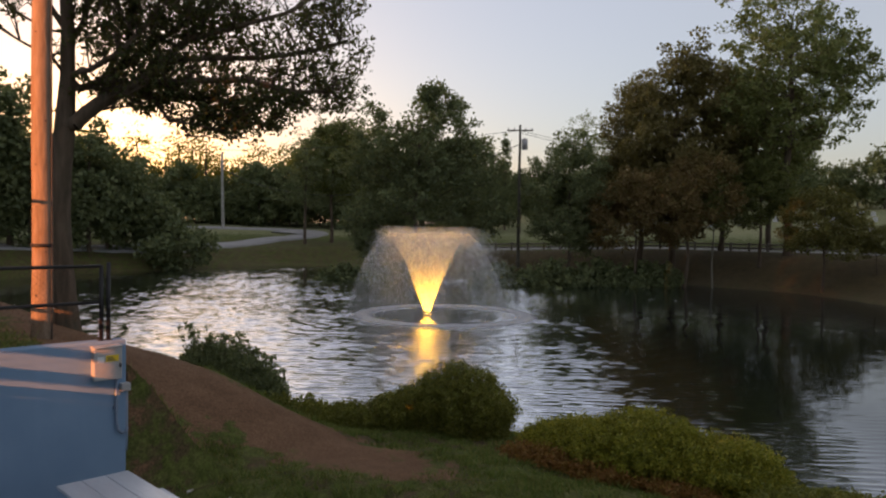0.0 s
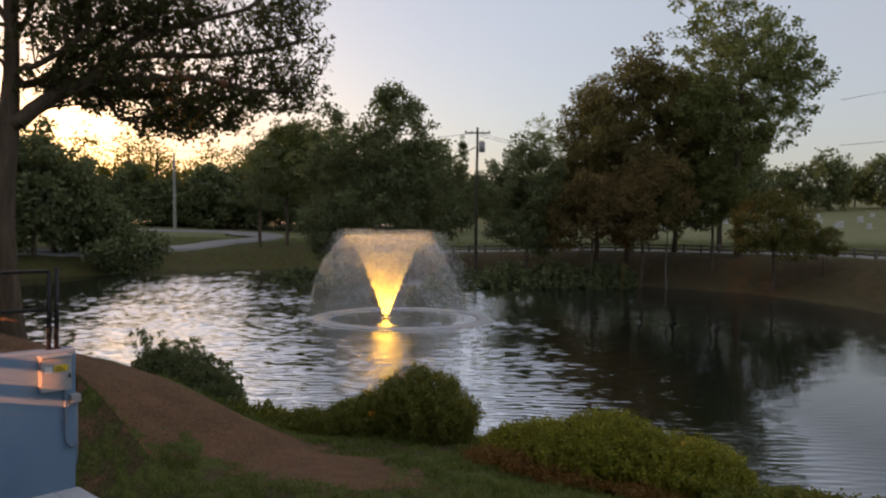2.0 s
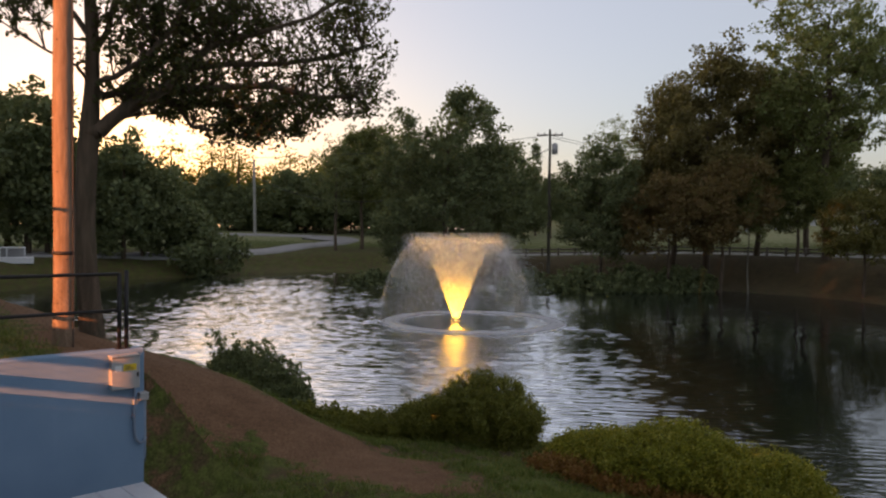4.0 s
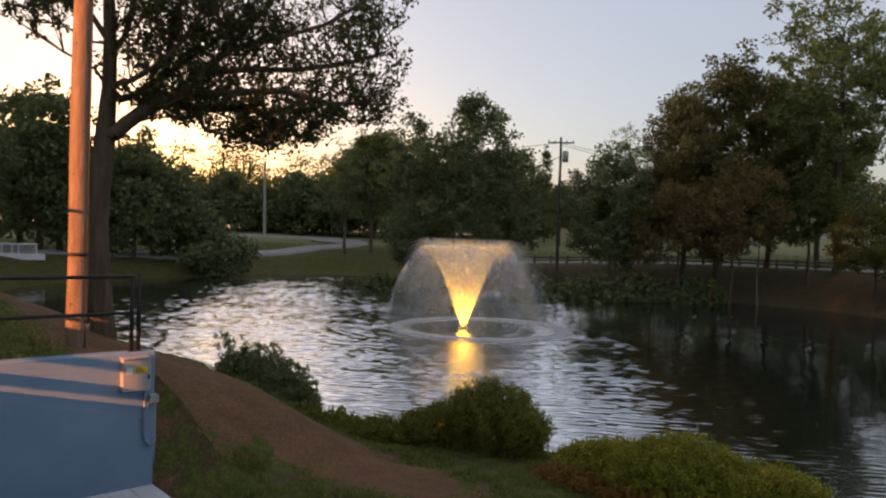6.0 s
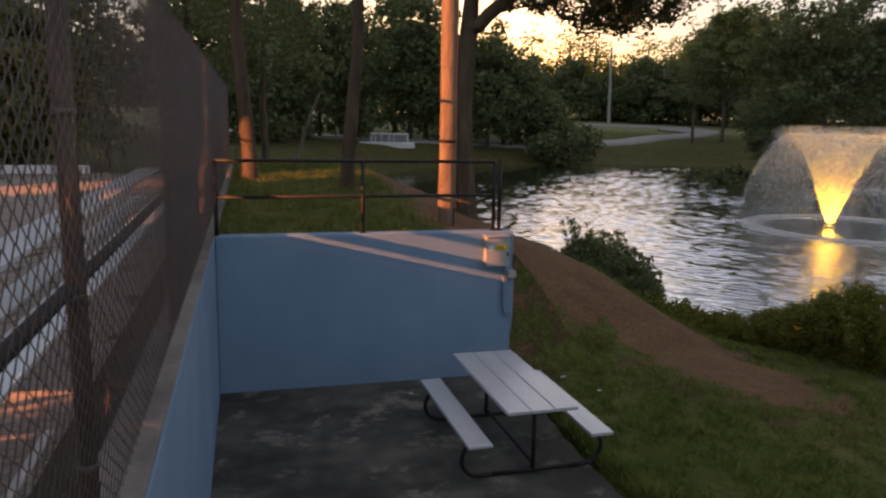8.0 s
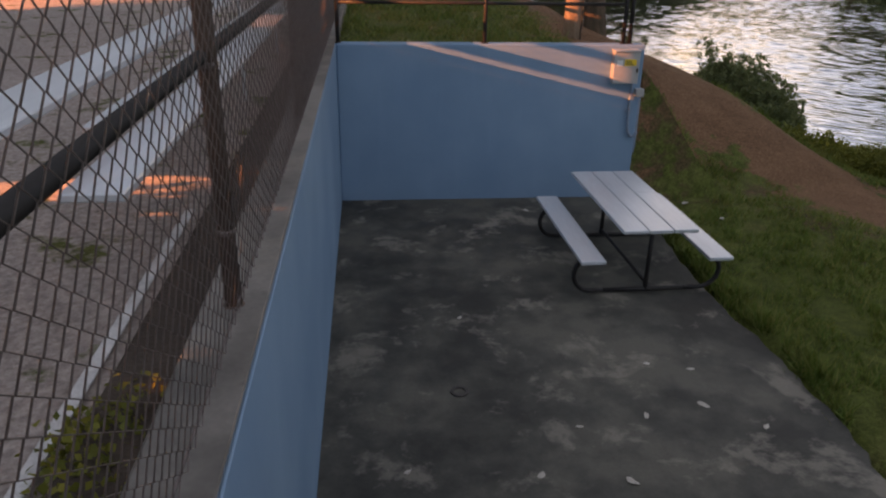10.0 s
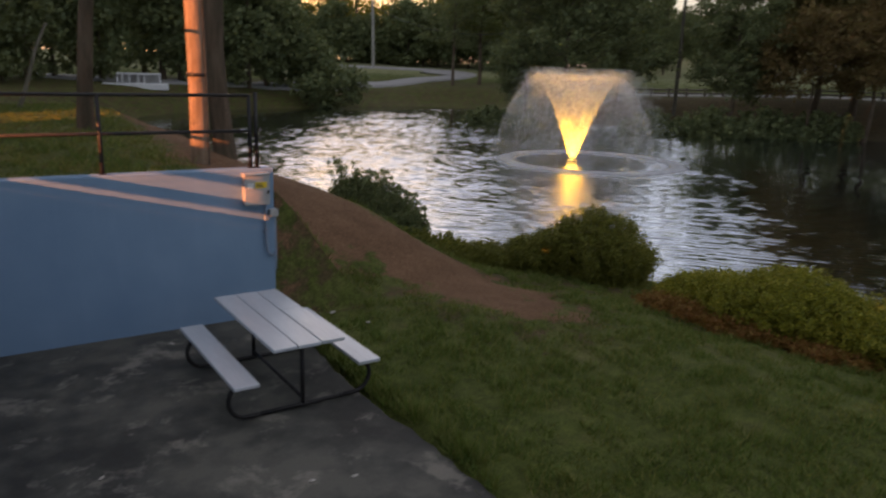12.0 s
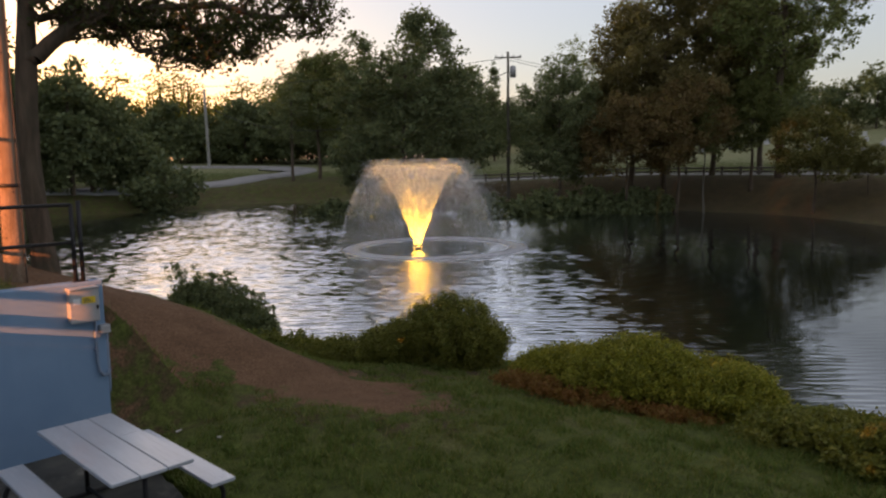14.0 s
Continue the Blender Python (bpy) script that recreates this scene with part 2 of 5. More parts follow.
def water_mat():
    m = Mat("rippled_pond_water")
    m.color((0.012, 0.016, 0.013)).set(0.05, spec=0.0)
    m.b.inputs["IOR"].default_value = 1.33
    gloss = m.node("ShaderNodeBsdfGlossy", Roughness=0.05)
    gloss.inputs["Color"].default_value = (0.92, 0.93, 0.95, 1)
    film = m.node("ShaderNodeMixShader", Fac=0.62)
    m.link(m.b.outputs[0], film.inputs[1]).link(gloss.outputs[0], film.inputs[2]).link(film.outputs[0], m.out.inputs["Surface"])
    v = m.world_coords((0.75, 0.95, 1))
    a = m.noise(v, 2.6, 3, 0.5, 0.4)
    b = m.noise(m.world_coords((1.0, 1.3, 1)), 0.8, 3, 0.5, 0.6)
    fine = m.noise(v, 8.0, 2, 0.5)
    calm = m.ramp(m.noise(m.world_coords((0.05, 0.09, 1)), 1.0, 3), [(0.35, (0.35,) * 3), (0.62, (1, 1, 1))])
    h = m.math("ADD", m.math("MULTIPLY", a, 0.6), m.math("ADD", m.math("MULTIPLY", b, 0.25), m.math("MULTIPLY", fine, 0.4)))
    m.bump(m.math("MULTIPLY", m.math("MULTIPLY", h, calm), m.attr("chop")), 0.4, 0.02)
    relief = m.b.inputs["Normal"].links[0].from_socket
    m.link(m.math("MULTIPLY_ADD", m.attr("chop"), 0.03), gloss.inputs["Roughness"])
    gloss.inputs["Roughness"].links[0].from_node.inputs[2].default_value = 0.045
    shine = m.node("ShaderNodeFresnel", IOR=1.36)
    m.link(relief, gloss.inputs["Normal"]).link(relief, shine.inputs["Normal"])
    gain = m.math("ADD", m.math("MULTIPLY", m.attr("chop"), 3.3), 0.55)         # reflection strength set by place: boosted on open water, low in the lee
    m.link(m.math("MINIMUM", m.math("MULTIPLY", shine.outputs[0], gain), 0.95), film.inputs[0])
    return m.m


def spray_mat(name, keep, scale, low, high, stretch=(1, 1, 1)):
    """Broken water: white scattering drops with clear air between them."""
    m = Mat(name)
    m.color((0.85, 0.86, 0.88)).set(0.4, spec=0.5)
    tl = m.node("ShaderNodeBsdfTranslucent")
    tl.inputs["Color"].default_value = (0.85, 0.86, 0.88, 1)
    body = m.node("ShaderNodeMixShader", Fac=0.5)
    m.link(m.b.outputs[0], body.inputs[1]).link(tl.outputs[0], body.inputs[2])
    air = m.node("ShaderNodeBsdfTransparent")
    n = m.noise(m.coords(stretch), scale, 5, 0.7)
    f = m.math("MINIMUM", m.math("MULTIPLY", m.ramp(n, [(low, (0, 0, 0)), (high, (1, 1, 1))]), m.attr(keep)), 1.0)
    ms = m.node("ShaderNodeMixShader")
    m.link(f, ms.inputs[0]).link(air.outputs[0], ms.inputs[1]).link(body.outputs[0], ms.inputs[2]).link(ms.outputs[0], m.out.inputs["Surface"])
    return m.m


M_GROUND = ground_mat()
M_ROAD = plain("pale_worn_asphalt", (0.22, 0.215, 0.205), (0.36, 0.35, 0.33), 0.6, 0.9, 0.0, 0.4, 0.01)
M_WATER = water_mat()
M_MIST = spray_mat("spray_mist", "wetness", 5.0, 0.30, 0.75, (1, 1, 0.4))
M_FOAM = spray_mat("water_foam", "wetness", 3.0, 0.12, 0.80)
M_DROP = Mat("water_drops")
M_DROP.color((0.86, 0.88, 0.90)).set(0.25)
_t = M_DROP.node("ShaderNodeBsdfTranslucent")
_t.inputs["Color"].default_value = (0.9, 0.9, 0.9, 1)
_m = M_DROP.node("ShaderNodeMixShader", Fac=0.6)
M_DROP.link(M_DROP.b.outputs[0], _m.inputs[1]).link(_t.outputs[0], _m.inputs[2]).link(_m.outputs[0], M_DROP.out.inputs["Surface"])
M_DROP = M_DROP.m


# ---- mesh helpers ----
def np_mesh(name, verts, faces, mat=None, smooth=False):
    verts, faces = np.asarray(verts, dtype=np.float32), np.asarray(faces, dtype=np.int32)
    me = bpy.data.meshes.new(name)
    n, k = faces.shape
    me.vertices.add(len(verts))
    me.vertices.foreach_set("co", verts.ravel())
    me.loops.add(n * k)
    me.loops.foreach_set("vertex_index", faces.ravel())
    me.polygons.add(n)
    me.polygons.foreach_set("loop_start", np.arange(0, n * k, k, dtype=np.int32))
    me.polygons.foreach_set("loop_total", np.full(n, k, dtype=np.int32))
    if smooth:
        me.polygons.foreach_set("use_smooth", np.ones(n, dtype=bool))
    me.update(calc_edges=True)
    if mat:
        me.materials.append(mat)
    return me


def bm_mesh(name, bm, mat, smooth=False):
    me = bpy.data.meshes.new(name)
    if smooth:
        for f in bm.faces:
            f.smooth = True
    bm.to_mesh(me)
    bm.free()
    if mat:
        me.materials.append(mat)
    return me


def part(name, data, mat, parent, label=""):
    """One mesh object under a thing or under a part. data: a bmesh or a mesh."""
    me = data if isinstance(data, bpy.types.Mesh) else bm_mesh(name, data, mat)
    ob = new(name, me)
    ob.parent = parent
    if label:
        ob["label"] = label
    return ob


def thing(name, label, category, at=(0, 0, 0), turn=0.0, group="", kind=""):
    ob = new(name)
    ob.matrix_world = pose(*at, 0, 0, turn)
    return tagged(ob, label, category, group, kind)


def structure(name, data, mat, label, category):
    me = data if isinstance(data, bpy.types.Mesh) else bm_mesh(name, data, mat)
    return tagged(new(name, me), label, category, kind="structure")


def box(lo, hi, bevel=0.0, seg=1, bm=None):
    bm2 = bmesh.new()
    bmesh.ops.create_cube(bm2, size=1)
    for v in bm2.verts:
        v.co = Vector([(a + b) / 2 + c * (b - a) for a, b, c in zip(lo, hi, v.co)])
    if bevel:
        bmesh.ops.bevel(bm2, geom=bm2.edges[:], offset=bevel, segments=seg, affect="EDGES", profile=0.6)
    if bm is None:
        return bm2
    me = bpy.data.meshes.new("tmp")
    bm2.to_mesh(me)
    bm2.free()
    bm.from_mesh(me)
    bpy.data.meshes.remove(me)
    return bm


def tube(points, radius, sides=8, closed=True):
    """A tube along points; radius a number or one for each point."""
    pts = [Vector(p) for p in points]
    rad = radius if isinstance(radius, (list, tuple)) else [radius] * len(pts)
    bm = bmesh.new()
    rings = []
    side = None
    for i, p in enumerate(pts):
        d = (pts[min(i + 1, len(pts) - 1)] - pts[max(i - 1, 0)]).normalized()
        if side is None:
            side = d.orthogonal().normalized()
        side = (side - d * side.dot(d)).normalized()
        up = d.cross(side)
        rings.append([bm.verts.new(p + rad[i] * (math.cos(a) * side + math.sin(a) * up)) for a in [2 * math.pi * k / sides for k in range(sides)]])
    for r0, r1 in zip(rings, rings[1:]):
        for k in range(sides):
            f = bm.faces.new((r0[k], r0[(k + 1) % sides], r1[(k + 1) % sides], r1[k]))
            f.smooth = True
    if closed:
        bm.faces.new(rings[0][::-1])
        bm.faces.new(rings[-1])
    return bm


def join(*bms):
    out = bmesh.new()
    for b in bms:
        me = bpy.data.meshes.new("tmp")
        b.to_mesh(me)
        b.free()
        out.from_mesh(me)
        bpy.data.meshes.remove(me)
    return out


def smooth01(a, b, x):
    t = np.clip((x - a) / (b - a), 0, 1)
    return t * t * (3 - 2 * t)


# ---- the ground: one sheet with the pond's basin in it ----
SHORE = np.array([(10.3, 12.4), (10.0, 15.0), (10.4, 19.0), (10.6, 23.0), (10.4, 29.0), (8.5, 37.0), (8.0, 48.0), (12.0, 58.0), (20.0, 64.5),
                  (30.0, 66.5), (42.0, 69.0), (50.0, 68.0), (47.0, 60.0), (43.0, 55.0), (43.5, 47.0), (46.0, 41.0), (51.0, 38.0), (55.5, 31.0),
                  (55.0, 20.0), (51.0, 12.5), (43.5, 6.4), (40.0, -3.0), (33.0, -9.0), (24.0, -10.0), (18.0, -5.0), (14.8, 2.0), (13.6, 4.5), (13.0, 7.0),
                  (13.0, 9.7), (11.6, 11.2)])
DIRT = np.array([(3.3, 9.35), (4.0, 9.32), (4.9, 10.0), (5.7, 10.4), (6.4, 9.7), (6.5, 8.6), (6.95, 7.4), (7.9, 7.3), (8.5, 8.9), (8.4, 10.2), (7.9, 11.3), (6.9, 12.3),
                 (6.7, 13.2), (6.9, 15.0), (7.5, 20.0), (7.5, 27.0), (6.0, 34.0), (4.4, 34.0), (4.2, 25.0), (3.9, 19.4), (3.5, 13.6), (3.2, 10.5)])
# the loop of the far road
LOOP = np.array([(-30.0, 70.0), (-8.0, 70.5), (10.0, 72.0), (24.0, 72.8), (31.0, 72.8), (37.0, 74.6), (44.0, 78.6), (53.0, 83.8), (58.0, 86.6), (61.5, 89.0), (63.0, 92.5), (62.0, 95.8), (58.0, 97.8), (50.0, 101.5), (40.0, 106.0), (25.0, 112.0)])


def to_segments(px, py, poly, closed):
    """The distance from points to a broken line, and the place along it."""
    best, where = np.full(px.shape, 1e9), np.zeros(px.shape)
    n = len(poly)
    for i in range(n if closed else n - 1):
        ax, ay = poly[i]
        bx, by = poly[(i + 1) % n]
        dx, dy = bx - ax, by - ay
        t = np.clip(((px - ax) * dx + (py - ay) * dy) / (dx * dx + dy * dy), 0, 1)
        d = np.hypot(px - ax - t * dx, py - ay - t * dy)
        where = np.where(d < best, i + t, where)
        best = np.minimum(best, d)
    return best, where


def edge_distance(px, py, poly):
    """Metres from a closed outline; negative inside it."""
    d, _ = to_segments(px, py, poly, True)
    inside = np.zeros(px.shape, dtype=bool)
    n = len(poly)
    for i in range(n):
        (ax, ay), (bx, by) = poly[i], poly[(i + 1) % n]
        cross = ((ay > py) != (by > py)) & (px < (bx - ax) * (py - ay) / (by - ay + 1e-12) + ax)
        inside ^= cross
    return np.where(inside, -d, d)


def shore_distance(px, py):
    """Metres from the pond's edge; negative over the water."""
    return edge_distance(px, py, SHORE)


def wobble(px, py, scale, seed):
    """A smooth random field, of about -1 to 1, from a few waves."""
    rs = np.random.RandomState(seed)
    out = np.zeros(np.shape(px))
    for k in range(7):
        a, w, ph = rs.uniform(0, 6.28), rs.uniform(0.6, 2.2) / scale, rs.uniform(0, 6.28)
        out = out + np.sin((px * math.cos(a) + py * math.sin(a)) * w * 6.28 + ph)
    return out / 3.5


def height(px, py):
    px, py = np.asarray(px, dtype=float), np.asarray(py, dtype=float)
    s = shore_distance(px, py) + 0.35 * wobble(px, py, 6.0, 3)
    lawn = WATER + 0.87 * smooth01(-0.2, 6.0, s) + 0.04 * wobble(px, py, 3.0, 5)
    back = WATER + 2.8 * smooth01(0.0, 7.0, s)
    k = smooth01(0, 30, px - py)
    far = WATER + (1.9 + 0.85 * k) * smooth01(0, 1, s / (7 + k)) + (0.066 + 0.011 * k) * np.clip(s - 7 - 5 * k, 0, 45 + 117 * k) + 0.12 * wobble(px, py, 30, 9)
    z = lawn + (back - lawn) * np.maximum(smooth01(9.3, 12.5, py), np.where(py > 9.29, smooth01(5.6, 3.6, px), 0))
    away = np.maximum(smooth01(24, 40, py), smooth01(24, 34, px))
    z = z + (far - z) * away
    under = WATER - np.minimum(1.3, 0.35 * np.abs(s))
    z = np.where(s < 0, under, z)
    # the terrace with the court, and the bank on which the camera stands
    z = np.where((px < -0.1) & (py < 40), 1.9 + 0.02 * wobble(px, py, 2.0, 2), z)
    near = 1.85 + (z - 1.85) * smooth01(2.0, 5.5, px)
    z = np.where((py < 1.12) & (px >= -0.1), near, z)
    pad = (px > -0.1) & (px < 3.95) & (py > 1.12) & (py < 9.3)
    z = np.where(pad, -0.12, z)
    return z


def axis(breaks):
    out = []
    for (a, b, step) in breaks:
        out += list(np.arange(a, b - 1e-6, step))
    return np.array(out + [breaks[-1][1]])


gx = axis([(-2600, -200, 300), (-200, -20, 15), (-20, -2, 1.5), (-2, -0.2, 0.45), (-0.2, -0.05, 0.075), (-0.05, 3.8, 0.55), (3.8, 4.0, 0.1), (4.0, 16, 0.25), (16, 60, 1.0),
           (60, 90, 1.5), (90, 240, 7), (240, 2600, 200)])
gy = axis([(-2600, -200, 300), (-200, -20, 15), (-20, 0, 1.25), (0, 1.0, 0.25), (1.0, 1.2, 0.1), (1.2, 9.2, 0.25), (9.2, 9.4, 0.1), (9.4, 20, 0.3), (20, 80, 1.0), (80, 110, 2.5),
           (110, 260, 8), (260, 2600, 200)])
GX, GY = np.meshgrid(gx, gy)
GZ = height(GX, GY)
idx = np.arange(GX.size).reshape(GX.shape)
quads = np.stack([idx[:-1, :-1], idx[:-1, 1:], idx[1:, 1:], idx[1:, :-1]], -1).reshape(-1, 4)
g_me = np_mesh("ground", np.stack([GX, GY, GZ], -1).reshape(-1, 3), quads, M_GROUND, True)
gs = shore_distance(GX, GY)
pd = edge_distance(GX, GY, DIRT)
dirt = 0.5 - pd * 1.1
dirt = np.where((GY < 1.1) & (GX < 3), 0.8, dirt)
beyond = np.maximum(smooth01(24, 40, GY), smooth01(24, 34, GX))
head = np.degrees(np.arctan2(GX - 0.5, GY + 0.15))
road = np.where((beyond > 0.5) & (head > 46), 0.5 + (1.6 - np.abs(gs - 11.3)) * 0.5, -1.5)
litter_shade = np.where((GX > 30) & (GY < 50), 0.5 + (6.0 - np.abs(gs - 4.0)) * 0.12, -1.5)
# far bank's shade put into the colour as extra litter, most on the left
litter_shade = np.where((beyond > 0.5) & (gs < 16), np.maximum(litter_shade, 0.40 + 0.14 * (head < 40)), litter_shade)
meadow = np.where(beyond > 0.5, 0.5 + (gs - 22) * 0.1, -1.5)
litter_shade = np.maximum(litter_shade, np.where((GX < 16) & (GY < 12) & (gs < 3.2), 0.5 + (1.3 - np.abs(gs - 2.6)) * 0.5, -1.5))
verge = 0.62 - np.abs(pd - 0.2) * 0.6
litter_shade = np.where((GY > 5.5) & (GX < 10.5) & (GX > 3.95), np.maximum(litter_shade, verge), litter_shade)
court = np.where((GX < -0.12) & (GY < 22), 0.9, -1.5)
for key, field in (("dirt", dirt), ("road", road), ("litter_shade", litter_shade), ("meadow", meadow), ("court", court)):
    a = g_me.attributes.new(key, "FLOAT", "POINT")
    a.data.foreach_set("value", np.clip(field, -1.5, 2).astype(np.float32).ravel())
structure("ground", g_me, None, "mown lawn, worn dirt and rising meadow round a pond", "ground")


def ground_z(x, y):
    return float(height(np.array([x]), np.array([y]))[0])


def road_strip(line, wide, lift):
    """A paved strip laid over the ground along a broken line, rounded at its bends."""
    pts = line
    for _ in range(3):
        q = [pts[0]]
        for a, b in zip(pts, pts[1:]):
            q += [a * 0.75 + b * 0.25, a * 0.25 + b * 0.75]
        pts = np.array(q + [pts[-1]])
    d = np.gradient(pts, axis=0)
    d /= np.linalg.norm(d, axis=1)[:, None]
    side = np.stack([-d[:, 1], d[:, 0]], -1)
    rows = []
    for u, sink in ((-1.06, 0.25), (-1.0, 0.0), (-0.33, 0.0), (0.33, 0.0), (1.0, 0.0), (1.06, 0.25)):
        w = wide * u * (1 + 0.05 * wobble(pts[:, 0], pts[:, 1], 9.0, 44))
        p = pts + side * w[:, None]
        rows.append(np.stack([p[:, 0], p[:, 1], height(p[:, 0], p[:, 1]) + lift - sink], -1))
    v = np.stack(rows, 1)
    n, k = v.shape[:2]
    num = np.arange(n * k).reshape(n, k)
    return v.reshape(-1, 3), np.stack([num[:-1, :-1], num[1:, :-1], num[1:, 1:], num[:-1, 1:]], -1).reshape(-1, 4)


v, f = road_strip(LOOP, 1.7, 0.16)
structure("far_road", np_mesh("far_road", v, f, M_ROAD, True), None, "pale worn asphalt road looping round the far bank", "road")
v, f = road_strip(np.array([(57.0, 90.0), (60.0, 91.5), (61.5, 94.0)]), 2.6, 0.2)
structure("far_turnout", np_mesh("far_turnout", v, f, M_ROAD, True), None, "pale gravel turnout inside the bend of the far road", "road")

# water: small wind waves as real relief
wind = math.atan2(-0.68, -0.73)
wu, wv = np.arange(-78.0, 12.0, 0.052), np.arange(-48.0, 46.0, 0.115)
WU, WV = np.meshgrid(wu, wv)
WX, WY = WU * math.cos(wind) - WV * math.sin(wind), WU * math.sin(wind) + WV * math.cos(wind)
WZ = np.zeros(WX.shape)
rs = np.random.RandomState(6)
for k in range(36):
    length = 0.18 * (2.2 ** rs.rand())
    a = wind + rs.normal(0, 0.17)
    q = 6.283 / length
    WZ += 0.024 / q * np.sin(q * (WX * math.cos(a) + WY * math.sin(a)) + rs.uniform(0, 6.283))
open_water = 0.15 + 0.97 * smooth01(15, 5, WX - WY)        # the lee under the right-hand trees is calmer
shore_d = shore_distance(WX, WY)
open_water = open_water * (1 - 0.8 * smooth01(-8, -2, shore_d) * smooth01(42, 50, WY))        # and so is the strip under the far bank
gust = open_water * np.clip(1.0 + 0.25 * wobble(WX, WY, 15.0, 14), 0.5, 1.35) * np.clip(1.0 + 0.25 * wobble(WX, WY, 2.6, 15), 0.5, 1.5)
WZ *= gust
# rings spreading from the fountain
fd = np.hypot(WX - FOUNT.x, WY - FOUNT.y)
WZ += 0.010 * np.sin(fd * 7.5) * np.exp(-np.clip(fd - 4.5, 0, None) / 7.0)
keep_v = shore_d < 1.8
num = np.full(WX.shape, -1)
num[keep_v] = np.arange(keep_v.sum())
q4 = np.stack([num[:-1, :-1], num[:-1, 1:], num[1:, 1:], num[1:, :-1]], -1).reshape(-1, 4)
q4 = q4[(q4 >= 0).all(1)]
w_me = np_mesh("water", np.stack([WX, WY, WATER + WZ], -1)[keep_v], q4, M_WATER, True)
w_me.attributes.new("chop", "FLOAT", "POINT").data.foreach_set("value", open_water[keep_v].astype(np.float32))
structure("water", w_me, None, "rippled dark pond water mirroring the evening sky", "water")

# ---- walls, cap and pad ----
structure("wall_left", box((-0.2, 0.9, -0.3), (0.0, 9.4, 2.05), 0.012), M_WALL, "blue-grey painted concrete retaining wall beside the pad", "wall")
structure("wall_far", box((0.002, 9.2, -0.3), (3.93, 9.4, 2.048), 0.012), M_WALL, "blue-grey painted concrete wall closing the pad", "wall")
structure("wall_near", box((0.002, 1.065, -0.3), (1.95, 1.22, 2.046), 0.015, 2), M_WALL, "blue-grey painted wall end in front of the viewer", "wall")
structure("wall_cap", box((-0.26, 0.9, 1.7), (-0.006, 22.6, 2.056), 0.012), M_CAP, "bare concrete kerb under a chain-link fence", "kerb")
bm = bmesh.new()
n = 60
edge_top = []
rs = np.random.RandomState(4)
ys = np.linspace(1.2, 9.2, n)
wx = 3.88 + 0.05 * np.sin(ys * 1.7) + rs.uniform(-0.03, 0.03, n)
for k in range(n):
    edge_top.append([bm.verts.new((x, ys[k], z)) for x, z in ((0.0, -0.2), (0.0, 0.0), (wx[k] - 0.02, 0.0), (wx[k], -0.02), (wx[k], -0.2))])
for a, b in zip(edge_top, edge_top[1:]):
    for i in range(4):
        bm.faces.new((a[i], b[i], b[i + 1], a[i + 1]))
bmesh.ops.recalc_face_normals(bm, faces=bm.faces[:])
structure("concrete_pad", bm, M_PAD, "dark stained concrete pad with pale patches", "pad")
structure("dirt_strip", box((-0.52, -4.0, 1.7), (-0.262, 22.6, 1.955), 0.02), M_SOIL, "dark damp soil strip under the fence", "soil")
structure("court_line", box((-0.63, 1.2, 1.925), (-0.58, 3.8, 1.932)), M_LINE, "worn white painted line on the court", "line marking")


# ---- chain link ----
def chain_link(length, tall, pitch, radius, sides=3, wide=1.0):
    """Zigzag wires that stand side by side, each hooked into the next; along y, from z 0 up."""
    nw, nz = int(2 * length / (pitch * wide)) + 1, int(tall / (pitch * 0.5)) + 1
    k = np.arange(nz)
    zs = k * pitch * 0.5
    verts, faces = [], []
    ang = np.arange(sides) * 2 * math.pi / sides
    for w in range(nw):
        swing = (k % 2) * 1.0
        y = (w * pitch * 0.5 + (swing if w % 2 == 0 else 1 - swing) * pitch * 0.5) * wide
        x = np.where((k + w) % 2 == 0, radius, -radius) * 0.8
        ring = np.stack([x[:, None] + radius * np.cos(ang), y[:, None] + radius * np.sin(ang), np.repeat(zs[:, None], sides, 1)], -1)
        base = w * nz * sides
        verts.append(ring.reshape(-1, 3))
        i = base + np.arange(nz - 1)[:, None] * sides + np.arange(sides)[None, :]
        j = base + np.arange(nz - 1)[:, None] * sides + (np.arange(sides)[None, :] + 1) % sides
        faces.append(np.stack([i, j, j + sides, i + sides], -1).reshape(-1, 4))
    return np.concatenate(verts), np.concatenate(faces)


FX, FT = -0.10, 4.3
fence = thing("chain_link_fence", "tall brown chain-link fence along the court's edge", "fence")
v, f = chain_link(26.0, FT - 2.06, 0.072, 0.0023, 4, 1.35)
v[:, 0] += FX
v[:, 1] += -3.5
v[:, 2] += 2.07
part("chain_link", np_mesh("chain_link", v[:, :], f, M_WIRE), None, fence, "woven wire mesh")
post_y = [-3.3, -0.5, 2.42, 5.4, 8.0, 11.4, 14.4, 17.4, 20.4, 22.4]
for y in post_y:
    p = part("fence_post", join(tube([(FX - 0.035, y, 1.8), (FX - 0.035, y, FT + 0.02)], 0.032, 10), tube([(FX - 0.035, y, FT + 0.02), (FX - 0.035, y, FT + 0.06)], [0.036, 0.018], 10),
                                     tube([(FX - 0.035, y, 2.02), (FX - 0.035, y, 2.06)], [0.06, 0.04], 10)), M_RUST_POST, fence)
    for z in (2.35, 2.95, 3.55, 4.15):
        part("tie_band", tube([(FX - 0.035, y, z), (FX - 0.035, y, z + 0.02)], 0.037, 10), M_WIRE, p)
part("top_rail", tube([(FX - 0.035, -3.3, FT), (FX - 0.035, 22.4, FT)], 0.021, 8), M_RUST_POST, fence)
